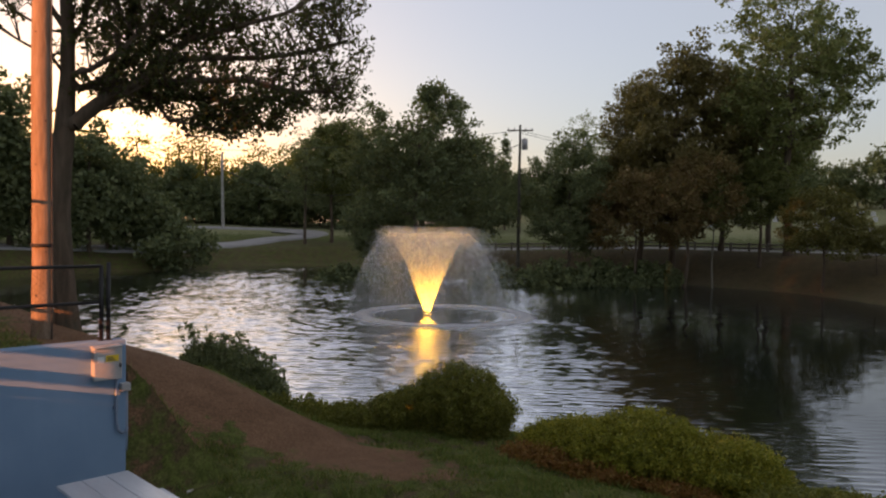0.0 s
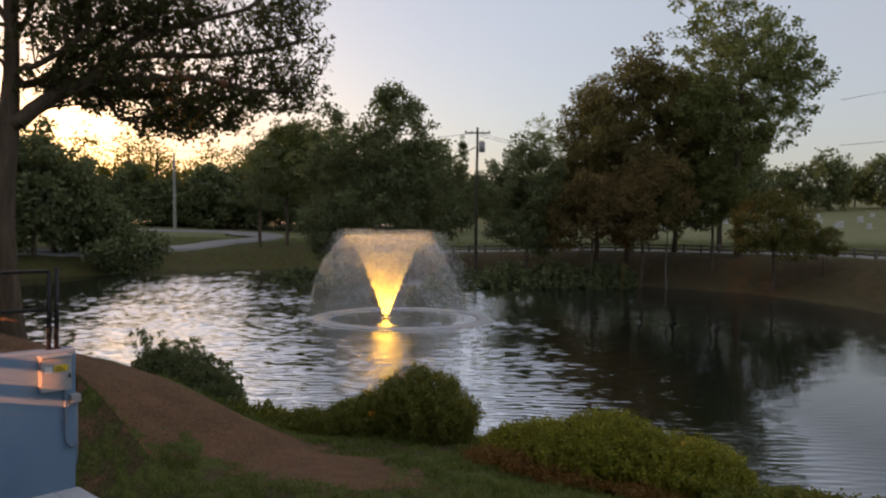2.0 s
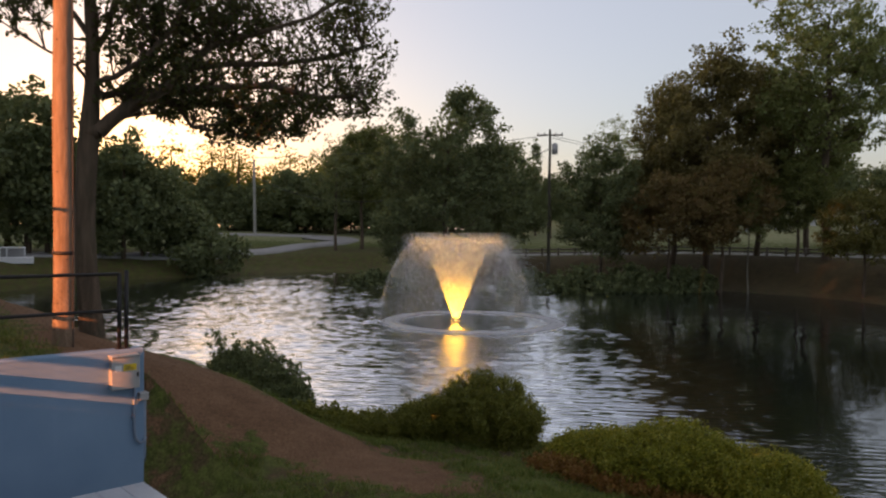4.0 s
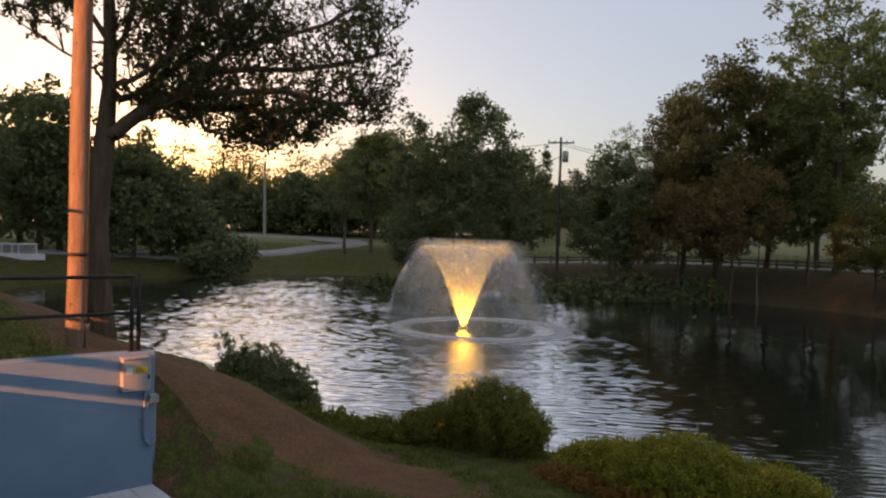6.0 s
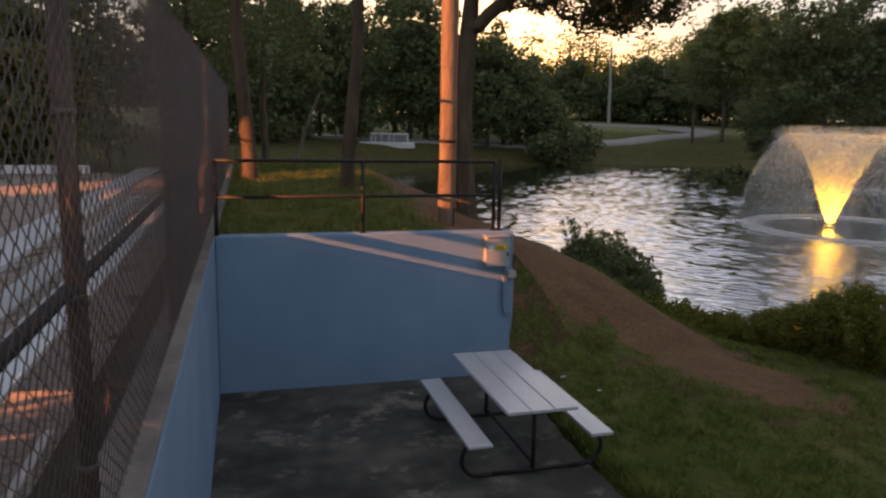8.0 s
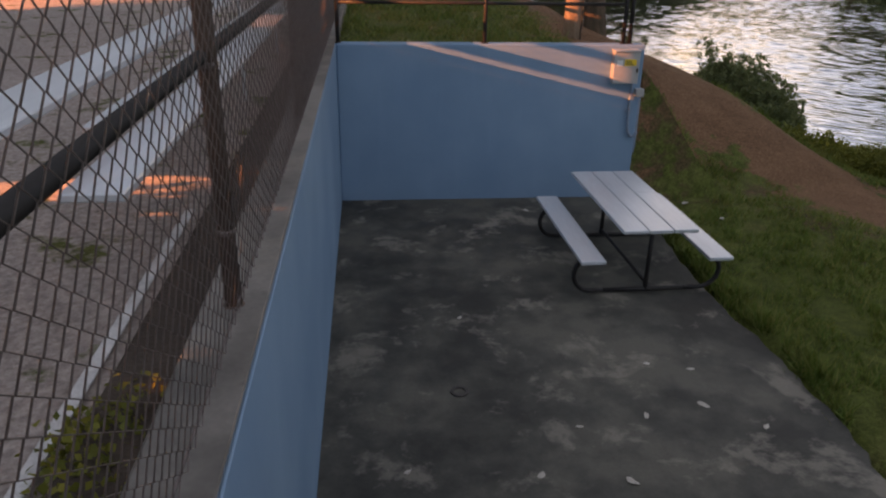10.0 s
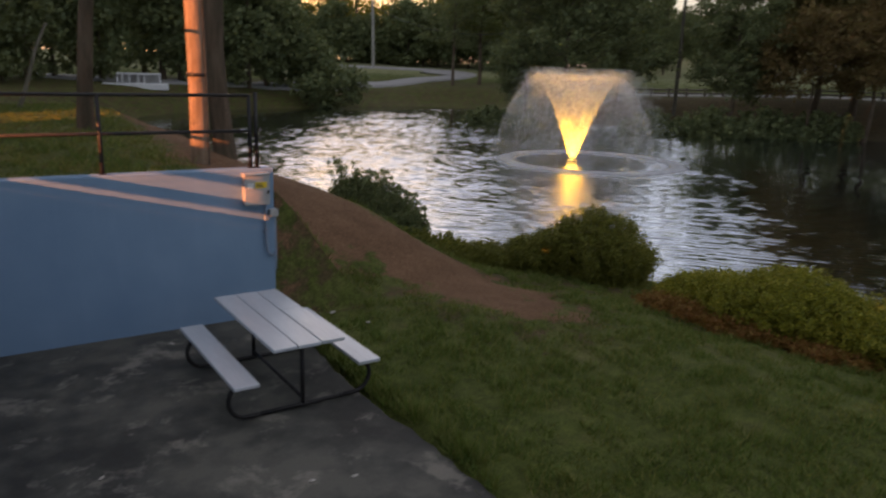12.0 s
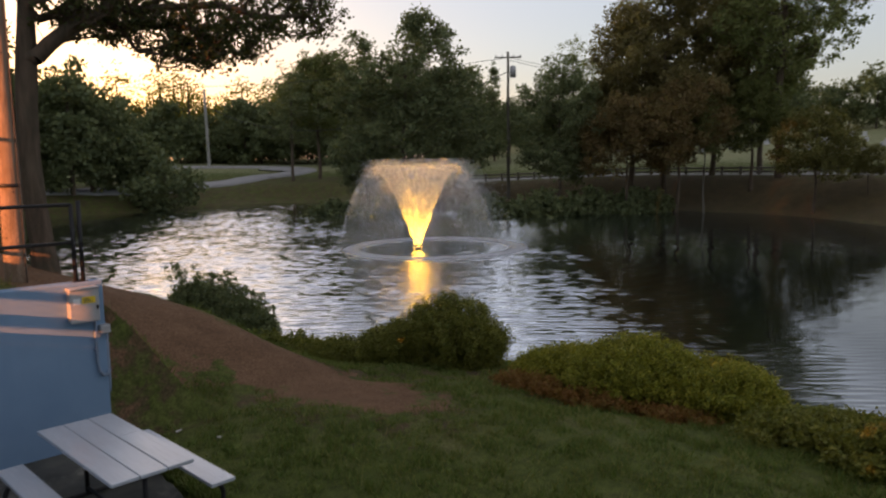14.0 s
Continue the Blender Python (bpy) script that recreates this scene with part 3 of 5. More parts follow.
part("mid_rail", tube([(FX - 0.05, -3.3, 2.99), (FX - 0.05, 22.4, 2.99)], 0.024, 8), M_STEEL_DARK, fence)
part("bottom_wire", tube([(FX - 0.005, -3.3, 2.1), (FX - 0.005, 22.4, 2.1)], 0.004, 6), M_WIRE, fence)

rail = thing("wall_railing", "dark steel pipe railing with wire mesh on a blue wall", "railing")
RY = 9.3
for x in (0.02, 1.86, 3.66, 3.745):
    p = part("post", tube([(x, RY, 2.0), (x, RY, 3.03 if x > 3.7 else 2.99)], 0.026, 10), M_STEEL_DARK, rail)
    part("base_plate", box((x - 0.04, RY - 0.05, 2.047), (x + 0.04, RY + 0.05, 2.06), 0.003), M_STEEL_DARK, p)
for z in (2.985, 2.53):
    part("rail", tube([(0.02, RY, z), (3.66, RY, z)], 0.022, 10), M_STEEL_DARK, rail)
v, f = chain_link(3.6, 0.9, 0.075, 0.0014)
v = np.stack([v[:, 1] + 0.04, v[:, 0] + RY + 0.03, v[:, 2] + 2.08], -1)
part("wire_mesh", np_mesh("wire_mesh", v, f, M_STEEL_DARK), None, rail, "thin dark wire mesh")


# ---- the pole and the electric box ----
def utility_pole(x, y, z0, top, r0, r1, mat, label):
    po = thing("utility_pole", label, "pole", (x, y, z0))
    zs = np.linspace(-0.4, top - z0, 26)
    part("pole_shaft", tube([(0.012 * math.sin(z * 1.3), 0.01 * math.cos(z * 0.9), z) for z in zs], [r0 + (r1 - r0) * i / 25 for i in range(26)], 20), mat, po)
    return po


pole = utility_pole(3.53, 11.3, ground_z(3.53, 11.3), 11.0, 0.145, 0.105, M_POLE, "weathered wooden pole catching orange evening light")
z = 3.19 - pole.location.z
part("dark_band", tube([(0, 0, z - 0.025), (0, 0, z + 0.025)], 0.147, 20), M_STEEL_DARK, pole, "thin dark band")
part("ground_wire", tube([(0.10, -0.115, -0.1 + k * 0.4) for k in range(24)], 0.009, 6), M_CAST, pole)
for k in range(7):
    a = 3.9 + 0.9 * (k % 3)
    part("nail", tube([(0.125 * math.cos(a), 0.125 * math.sin(a), 0.6 + k * 0.62), (0.145 * math.cos(a), 0.145 * math.sin(a), 0.6 + k * 0.62)], 0.012, 6), M_CAST, pole)

eb = thing("electric_box", "grey metal electric box with a yellow label on a blue wall", "electric box", (3.66, 9.2, 1.78))
part("box_body", box((-0.16, -0.13, -0.19), (0.16, -0.002, 0.2), 0.012, 2), M_BOX, eb)
part("box_lid", box((-0.168, -0.145, -0.198), (0.168, -0.131, 0.208), 0.006), M_BOX, eb)
part("rain_hood", box((-0.172, -0.165, 0.2), (0.172, -0.0, 0.222), 0.006), M_BOX, eb)
lb = part("warning_label", box((-0.03, -0.149, 0.03), (0.125, -0.1455, 0.11)), M_YELLOW, eb, "yellow warning label")
for k in range(3):
    part("text_bar", box((-0.015, -0.151, 0.043 + k * 0.02), (0.09 - 0.02 * k, -0.1495, 0.052 + k * 0.02)), M_INK, lb)
part("white_sticker", box((-0.13, -0.149, 0.025), (-0.05, -0.1455, 0.10)), M_WHITE, eb, "small white sticker")
part("latch", box((0.13, -0.16, -0.05), (0.155, -0.145, 0.0), 0.004), M_CAST, eb)
cd = thing("electric_conduit", "painted conduit looping down the end of a blue wall", "conduit", (3.9, 9.2, 0.0))
part("fitting", box((-0.055, -0.09, 1.40), (0.06, 0.05, 1.50), 0.015, 2), M_BOX, cd)
part("riser_pipe", tube([(0.055, 0.06, 0.0), (0.055, 0.06, 1.42)], 0.022, 8), M_CONDUIT, cd)
loop = [(-0.10, -0.03, 1.56), (-0.105, -0.035, 1.3), (-0.105, -0.04, 1.05), (-0.09, -0.045, 0.93), (-0.045, -0.05, 0.87), (0.01, -0.05, 0.87), (0.03, -0.045, 0.93)]
part("looped_pipe", tube(loop, 0.019, 8), M_CONDUIT, cd)
part("pipe_clamp", box((-0.135, -0.03, 1.18), (-0.075, -0.0, 1.21), 0.004), M_CONDUIT, cd)


# ---- the picnic table ----
table = thing("picnic_table", "picnic table with aluminium planks on a dark pipe frame", "picnic table", (3.15, 7.07, 0.0), 1.2)


def plank(x0, x1, y0, y1, z, thick=0.038):
    bm = box((x0, y0, z - thick), (x1, y1, z), 0.006)
    n = max(2, int((x1 - x0) / 0.05))
    for k in range(1, n):
        x = x0 + (x1 - x0) * k / n
        box((x - 0.002, y0 + 0.004, z - 0.001), (x + 0.002, y1 - 0.004, z + 0.0005), 0, 1, bm)
    return bm


part("table_plank", plank(-0.375, -0.13, -0.93, 0.93, 0.76), M_ALU, table)
part("table_plank", plank(-0.122, 0.122, -0.93, 0.93, 0.758), M_ALU, table)
part("table_plank", plank(0.13, 0.375, -0.93, 0.16, 0.76), M_ALU, table)
part("table_plank", plank(0.13, 0.375, 0.166, 0.93, 0.757), M_ALU, table)
for sx in (-1, 1):
    part("bench_plank", plank(sx * 0.65 - 0.125, sx * 0.65 + 0.125, -0.95, 0.93, 0.46), M_ALU, table)
for y in (-0.72, 0.72):
    fr = []
    for sx in (-1, 1):
        arc = [(sx * 0.40, y, 0.03), (sx * 0.535, y, 0.03)]
        arc += [(sx * (0.575 + 0.19 * math.sin(a)), y, 0.03 + 0.19 * (1 - math.cos(a))) for a in np.linspace(0.25, 2.6, 9)]
        arc += [(sx * 0.615, y, 0.415)]
        fr.append(tube(arc, 0.024, 8))
    fr.append(tube([(-0.45, y, 0.03), (0.45, y, 0.03)], 0.024, 8))
    leg = part("end_frame", join(*fr), M_STEEL_DARK, table, "bent dark pipe")
    part("upright", tube([(0, y, 0.03), (0, y, 0.71)], 0.024, 8), M_STEEL_DARK, table)
    part("top_bearer", box((-0.34, y - 0.022, 0.69), (0.34, y + 0.022, 0.72), 0.004), M_STEEL_DARK, table)
    for sx in (-1, 1):
        part("bench_bracket", box((sx * 0.635 - 0.11, y - 0.02, 0.408), (sx * 0.635 + 0.11, y + 0.02, 0.422), 0.003), M_STEEL_DARK, table)

part("stretcher", tube([(0, -0.72, 0.10), (0, 0.72, 0.10)], 0.018, 8), M_STEEL_DARK, table)

# ---- the bleacher on the court side of the fence ----
bl = thing("bleacher", "aluminium plank bleacher behind a chain-link fence", "bleacher", (0, 0, 1.92))
B0, B1 = 2.9, 12.5
for name, x, z, w, y0 in (("seat_plank", -0.715, 0.475, 0.13, 2.75), ("seat_plank", -1.13, 0.745, 0.15, 1.6), ("foot_plank", -1.27, 0.30, 0.11, 4.5)):
    part(name, plank(x - w, x + w, y0, B1, z), M_ALU, bl)
    for y in (6.6, 9.2, 11.6):
        part("leg", tube([(x, y, 0), (x, y, z - 0.04)], 0.018, 8), M_ALU, bl)

# ---- small things on the pad and lawn ----
def leaf_scrap(x, y, z, size, turn, seed):
    r = np.random.RandomState(seed)
    bm = bmesh.new()
    k = 9
    ring = [bm.verts.new((size * (0.6 + 0.5 * r.rand()) * math.cos(a), 0.6 * size * (0.6 + 0.5 * r.rand()) * math.sin(a), 0.012 * r.rand() + 0.003)) for a in np.linspace(0, 6.283, k, endpoint=False)]
    top = bm.verts.new((0, 0, 0.016))
    for i in range(k):
        bm.faces.new((top, ring[i], ring[(i + 1) % k]))
    ob = new("dry_leaf", bm_mesh("dry_leaf", bm, M_LITTER))
    ob.matrix_world = pose(x, y, z, 0, 0, turn)
    return tagged(ob, "small pale dry leaf lying on the ground", "leaf", "fallen leaves")


rs = np.random.RandomState(11)
for k, (x, y) in enumerate(((2.7, 5.0), (2.45, 4.3), (3.05, 4.9), (1.9, 4.2), (2.1, 3.6), (1.5, 3.7), (2.95, 4.4), (1.2, 5.9), (0.6, 3.8), (3.3, 4.1), (2.4, 8.7))):
    leaf_scrap(x, y, 0.0, 0.035 + 0.02 * rs.rand(), 360 * rs.rand(), k)
for k, (x, y) in enumerate(((4.65, 8.9), (4.9, 8.3), (5.2, 10.2), (4.4, 7.4))):
    leaf_scrap(x, y, ground_z(x, y) + 0.03, 0.06, 30 + 40 * k, 40 + k)
dr = thing("floor_drain_ring", "small dark metal ring set in concrete", "drain", (1.06, 4.71, 0.0))
bm = bmesh.new()
for k in range(16):
    a, b = k * math.tau / 16, (k + 1) * math.tau / 16
    q = [[bm.verts.new((r * math.cos(t), r * math.sin(t), z)) for r, z in ((0.075, 0.001), (0.072, 0.012), (0.05, 0.012), (0.047, 0.001))] for t in (a, b)]
    for i in range(3):
        bm.faces.new((q[0][i], q[1][i], q[1][i + 1], q[0][i + 1]))
part("ring", bm, M_CAST, dr)


# ---- trees ----
def leaf_cards(rs, centers, radii, count, size, flat=0.75):
    """Small folded leaves strewn round the centres; returns verts and quads."""
    n = len(centers) * count
    c = np.repeat(centers, count, 0)
    r = np.repeat(radii, count)
    d = rs.normal(size=(n, 3))
    d /= np.linalg.norm(d, axis=1)[:, None]
    d[:, 2] *= flat
    p = c + d * (r * rs.uniform(0.15, 1.0, n) ** 0.6)[:, None]
    a = rs.normal(size=(n, 3))
    a[:, 2] -= 0.25
    a /= np.linalg.norm(a, axis=1)[:, None]
    b = np.cross(a, rs.normal(size=(n, 3)))
    b /= np.linalg.norm(b, axis=1)[:, None] + 1e-9
    up = np.cross(a, b)
    s = (size * rs.uniform(0.6, 1.35, n))[:, None]
    v = np.stack([p, p + a * s * 0.5 + b * s * 0.36 + up * s * 0.1, p + a * s, p + a * s * 0.5 - b * s * 0.36 + up * s * 0.1], 1).reshape(-1, 3)
    f = np.arange(n * 4).reshape(-1, 4)
    return v, f


def limbs(rs, trunk, trunk_r, centers, tip=0.012, step=0.5, sides=6, droop=0.0, extra=(), power=0.5):
    """Grow limbs from the trunk's points out to the centres, each from the nearest limb that is there already; returns a mesh's verts and quads."""
    pts = [np.array(p, dtype=float) for p in trunk]
    parent = [-1] + list(range(len(trunk) - 1))
    load = [0.0] * len(pts)
    first = len(trunk)
    root = np.array(trunk[len(trunk) // 3])
    depth = [0.0] * first
    for way in extra:
        k = int(np.argmin([np.linalg.norm(p - np.array(way[0])) for p in pts]))
        for a, b in zip(way, way[1:]):
            for u in (0.5, 1.0):
                pts.append(np.array(a) + (np.array(b) - np.array(a)) * u)
                parent.append(k)
                depth.append(0.3)
                load.append(0.0)
                k = len(pts) - 1
    order = np.argsort(np.linalg.norm(centers - root, axis=1))
    for ci in order:
        c = centers[ci]
        arr = np.array(pts)
        dist = np.linalg.norm(arr - c, axis=1) + 0.35 * np.array(depth) + 1.2 * np.clip(arr[:, 2] - c[2] + 0.3, 0, None)
        dist[: max(1, first // 3)] += 50
        k = int(np.argmin(dist))
        a = arr[k]
        gap = np.linalg.norm(c - a)
        n = max(1, int(gap / step))
        bend = rs.normal(size=3) * gap * 0.10
        for i in range(1, n + 1):
            t = i / n
            q = a + (c - a) * t + bend * math.sin(t * math.pi) + np.array((0, 0, -droop * gap * math.sin(t * math.pi)))
            pts.append(q)
            parent.append(k)
            depth.append(depth[k] + gap / n)
            load.append(0.0)
            k = len(pts) - 1
        j = k
        while j != -1:
            load[j] += 1
            j = parent[j]
    load = np.array(load)
    rad = tip * np.maximum(load, 1) ** power
    for i in range(first):
        rad[i] = max(rad[i], trunk_r[i]) if i < first * 0.55 else max(trunk_r[i], min(rad[i], trunk_r[i] * 1.3))
    ang = np.arange(sides) * 2 * math.pi / sides
    verts, faces = [], []
    nv = 0
    for i in range(1, len(pts)):
        p, q = pts[parent[i]], pts[i]
        d = q - p
        L = np.linalg.norm(d)
        if L < 1e-6:
            continue
        d = d / L
        o = np.cross(d, (0.31, 0.77, 0.55))
        o /= np.linalg.norm(o)
        u = np.cross(d, o)
        r0 = min(rad[parent[i]], rad[i] * 1.35) if i >= first else rad[parent[i]]
        for c0, r in ((p - d * r0 * 0.15, r0), (q + d * rad[i] * 0.15, rad[i])):
            verts.append(c0 + r * (np.cos(ang)[:, None] * o + np.sin(ang)[:, None] * u))
        k = np.arange(sides)
        faces.append(np.stack([nv + k, nv + (k + 1) % sides, nv + sides + (k + 1) % sides, nv + sides + k], -1))
        nv += 2 * sides
    return np.concatenate(verts), np.concatenate(faces)


def crown_points(rs, blobs, n, even=0.8):
    """Places inside ellipsoids ((x, y, z), (rx, ry, rz)), more of them towards the outside."""
    w = np.array([b[1][0] * b[1][1] * b[1][2] for b in blobs]) ** even
    pick = rs.choice(len(blobs), n, p=w / w.sum())
    d = rs.normal(size=(n, 3))
    d /= np.linalg.norm(d, axis=1)[:, None]
    r = rs.uniform(0.05, 1.0, n) ** 0.45
    c = np.array([b[0] for b in blobs])[pick]
    e = np.array([b[1] for b in blobs])[pick]
    return c + d * e * r[:, None]


def tree_meshes(seed, high, spread, clear, clusters, leaves, size, clump, trunk_r, leaf_mat_, bark, lean=0.0, blobs=None, droop=0.0, step=0.8, twig=0.0, extra=()):
    """Trunk and crown of one tree that stands at the origin."""
    rs = np.random.RandomState(seed)
    shaped = blobs is not None
    if blobs is None:
        blobs = [((lean * high, 0, clear + (high - clear) * 0.50), (spread * 0.85, spread * 0.85, (high - clear) * 0.40))]
        for k in range(9):
            a, h = rs.uniform(0, 6.28), rs.uniform(0.08, 0.85)
            rr = spread * (0.62 - 0.45 * abs(h - 0.38))
            blobs.append(((rr * math.cos(a) + lean * high, rr * math.sin(a), clear + (high - clear) * h), (spread * rs.uniform(0.28, 0.46),) * 2 + ((high - clear) * rs.uniform(0.10, 0.18),)))
        blobs.append(((lean * high, 0, high - (high - clear) * 0.16), (spread * 0.34, spread * 0.34, (high - clear) * 0.16)))
    cs = crown_points(rs, blobs, clusters, 0.5 if shaped else 0.8)
    n = 14
    top = high * 0.82
    trunk = [(lean * high * (i / (n - 1)) ** 1.5 + 0.02 * high * math.sin(i * 0.9 + seed) * 0.3, 0.012 * high * math.sin(i * 0.7 + seed * 2) * 0.5, -0.5 + (top + 0.5) * i / (n - 1)) for i in range(n)]
    tr = [trunk_r * (1.25 if i == 0 else 1.0 - 0.85 * i / (n - 1)) for i in range(n)]
    v, f = limbs(rs, trunk, tr, cs, tip=twig or trunk_r * 0.03, step=step, droop=droop, extra=extra, power=0.42 if extra else 0.5)
    wood = np_mesh("trunk", v, f, bark, True)
    v, f = leaf_cards(rs, cs, rs.uniform(0.7, 1.3, len(cs)) * clump, leaves, size)
    crown = np_mesh("crown", v, f, leaf_mat_)
    return wood, crown


def plant_tree(x, y, meshes, label, turn=0.0, scale=1.0, group="", category="tree"):
    t = thing("tree", label, category, (x, y, ground_z(x, y)), turn, group)
    t.scale = (scale, scale, scale)
    part("trunk", meshes[0], None, t)
    part("crown", meshes[1], None, t)
    return t


# the large oak behind the pole: its crown reaches out over the water
OX, OY = 4.63, 13.95
oz = ground_z(OX, OY)


def oak_blob(right, back, z, rr, rb, rz):
    return ((right * 0.956 + back * 0.292, -right * 0.292 + back * 0.956, z - oz), (rr, rb, rz))


def oak_pt(right, back, z):
    return (right * 0.956 + back * 0.292, -right * 0.292 + back * 0.956, z - oz)


oak_dense = [oak_blob(4.3, 0.0, 7.3, 1.5, 1.5, 1.2), oak_blob(3.3, 0.3, 6.7, 1.2, 1.3, 0.7), oak_blob(3.5, -0.2, 5.8, 0.9, 0.9, 0.35), oak_blob(4.9, 0.0, 6.4, 0.9, 1.0, 0.6),
             oak_blob(4.9, 0.2, 7.7, 0.8, 1.0, 1.0), oak_blob(3.2, 0.2, 8.2, 1.6, 1.6, 1.0), oak_blob(4.8, 0.0, 8.8, 1.2, 1.3, 1.0), oak_blob(2.4, 0.2, 7.5, 1.0, 1.2, 0.7), oak_blob(1.4, 0.3, 8.9, 1.6, 1.5, 0.8)]
oak_blobs = oak_dense + [oak_blob(1.6, 0.6, 11.2, 3.6, 3.0, 2.2), oak_blob(1.5, 0.2, 7.7, 1.5, 1.4, 0.9), oak_blob(0.9, 0.2, 8.3, 1.3, 1.3, 0.8), oak_blob(1.9, 0.2, 6.85, 1.0, 1.1, 0.4),
             oak_blob(2.5, 0.1, 6.2, 1.3, 1.1, 0.35), oak_blob(0.7, 0.1, 7.2, 0.8, 0.9, 0.5), oak_blob(-1.0, 0.3, 8.4, 1.2, 1.3, 1.0), oak_blob(0.9, -0.3, 7.4, 1.0, 1.0, 0.8), oak_blob(1.8, -0.3, 7.2, 1.0, 1.0, 0.6), oak_blob(-1.1, -0.2, 7.3, 0.6, 0.6, 0.5), oak_blob(-0.8, 0.1, 7.8, 0.7, 0.8, 0.3),
             oak_blob(1.5, 0.1, 5.95, 1.0, 0.9, 0.16), oak_blob(2.9, 0.2, 5.55, 0.9, 0.8, 0.25), oak_blob(3.4, 0.0, 6.05, 1.3, 1.2, 0.5), oak_blob(4.4, 0.0, 6.25, 1.2, 1.1, 0.5), oak_blob(2.2, 0.0, 8.0, 1.6, 1.4, 0.9), oak_blob(0.6, 0.0, 8.9, 1.6, 1.4, 0.8), oak_blob(1.3, 0.1, 6.6, 0.9, 0.9, 0.3)]
oak_blobs += [oak_blob(1.2, 0.2, 6.0, 1.3, 1.1, 0.35), oak_blob(2.2, 0.2, 5.85, 1.3, 1.1, 0.38), oak_blob(3.1, 0.1, 5.6, 1.2, 1.1, 0.38), oak_blob(0.6, -0.2, 6.6, 0.9, 0.9, 0.45),
              oak_blob(1.8, -0.1, 6.3, 1.3, 1.1, 0.4), oak_blob(2.6, 0.0, 5.5, 1.0, 1.0, 0.3)]
OAK_WAYS = (((0.0, 0, 5.1), (0.35, -0.05, 5.5), (0.64, -0.1, 5.75), (1.3, -0.2, 6.15), (1.65, -0.2, 6.55), (2.05, -0.2, 7.0), (2.45, -0.2, 7.5), (2.9, -0.1, 8.1), (3.3, 0, 8.8)),
            ((1.2, -0.2, 6.1), (2.1, -0.3, 6.22), (3.2, -0.3, 6.35), (4.1, -0.3, 6.2), (4.9, -0.3, 6.3)),
            ((1.0, -0.15, 5.98), (1.7, 0.2, 5.95), (2.6, 0.4, 6.05), (3.4, 0.5, 5.85)),
            ((1.65, -0.2, 6.55), (2.4, -0.1, 6.72), (3.4, 0.0, 6.85), (4.4, 0.1, 7.1), (5.2, 0.1, 7.4)),
            ((2.05, -0.2, 7.0), (2.9, -0.4, 7.3), (3.9, -0.5, 7.7), (4.7, -0.4, 8.3)),
            ((0.0, 0, 5.85), (0.45, 0.2, 6.05), (1.0, 0.4, 6.5), (1.5, 0.5, 6.95), (2.2, 0.6, 7.6), (2.8, 0.6, 8.4)),
            ((1.0, 0.4, 6.5), (1.1, 0.3, 7.1), (1.2, 0.2, 7.8), (1.5, 0.2, 8.5)),
            ((0.0, 0, 6.15), (0.4, -0.2, 6.25), (0.9, -0.4, 6.6), (1.4, -0.5, 7.2), (1.7, -0.5, 8.0)),
            ((0.02, 0, 6.6), (0.3, 0.2, 7.15), (0.45, 0.3, 7.9), (0.8, 0.4, 8.8), (1.2, 0.5, 9.8)),
            ((0.0, 0, 7.2), (-0.5, 0.2, 7.6), (-1.1, 0.3, 8.3), (-1.5, 0.3, 9.0)))
oak_limbs = [[oak_pt(r, b, z) for r, b, z in way] for way in OAK_WAYS]
oak = tree_meshes(21, 12.5, 4.5, 4.0, 3100, 13, 0.082, 0.17, 0.215, M_LEAF_OAK, M_BARK, blobs=oak_blobs, step=0.35, twig=0.0060, extra=oak_limbs)
plant_tree(OX, OY, oak, "large oak with a spreading crown, dark against the sunset")
nest = thing("squirrel_nest", "dark clump of dry leaves in the fork of a branch", "nest", (5.30, 13.7, 6.0))
rs = np.random.RandomState(77)
v, f = leaf_cards(rs, np.array(((0.0, 0.0, 0.0), (0.1, 0.0, 0.08))), np.array((0.24, 0.18)), 700, 0.07, 0.9)
part("leaf_ball", np_mesh("leaf_ball", v, f, M_BARK), None, nest)

E_GREEN = tree_meshes(3, 15.0, 5.0, 3.4, 260, 75, 0.25, 0.75, 0.26, M_LEAF_GREEN, M_BARK)
E_LACE = tree_meshes(45, 15.0, 4.8, 3.4, 180, 32, 0.22, 0.62, 0.24, M_LEAF_DARK, M_BARK)
E_DARK = tree_meshes(5, 15.0, 4.8, 2.5, 280, 75, 0.25, 0.78, 0.24, M_LEAF_DARK, M_BARK)
E_BROWN = tree_meshes(7, 11.5, 4.8, 4.2, 240, 70, 0.23, 0.72, 0.18, M_LEAF_BROWN, M_BARK)
E_OLIVE = tree_meshes(31, 22.0, 6.6, 4.2, 340, 80, 0.30, 0.95, 0.34, M_LEAF_OLIVE, M_BARK)
E_RAGGED = tree_meshes(29, 22.0, 6.6, 4.6, 560, 36, 0.27, 0.62, 0.34, M_LEAF_PALE, M_BARK)
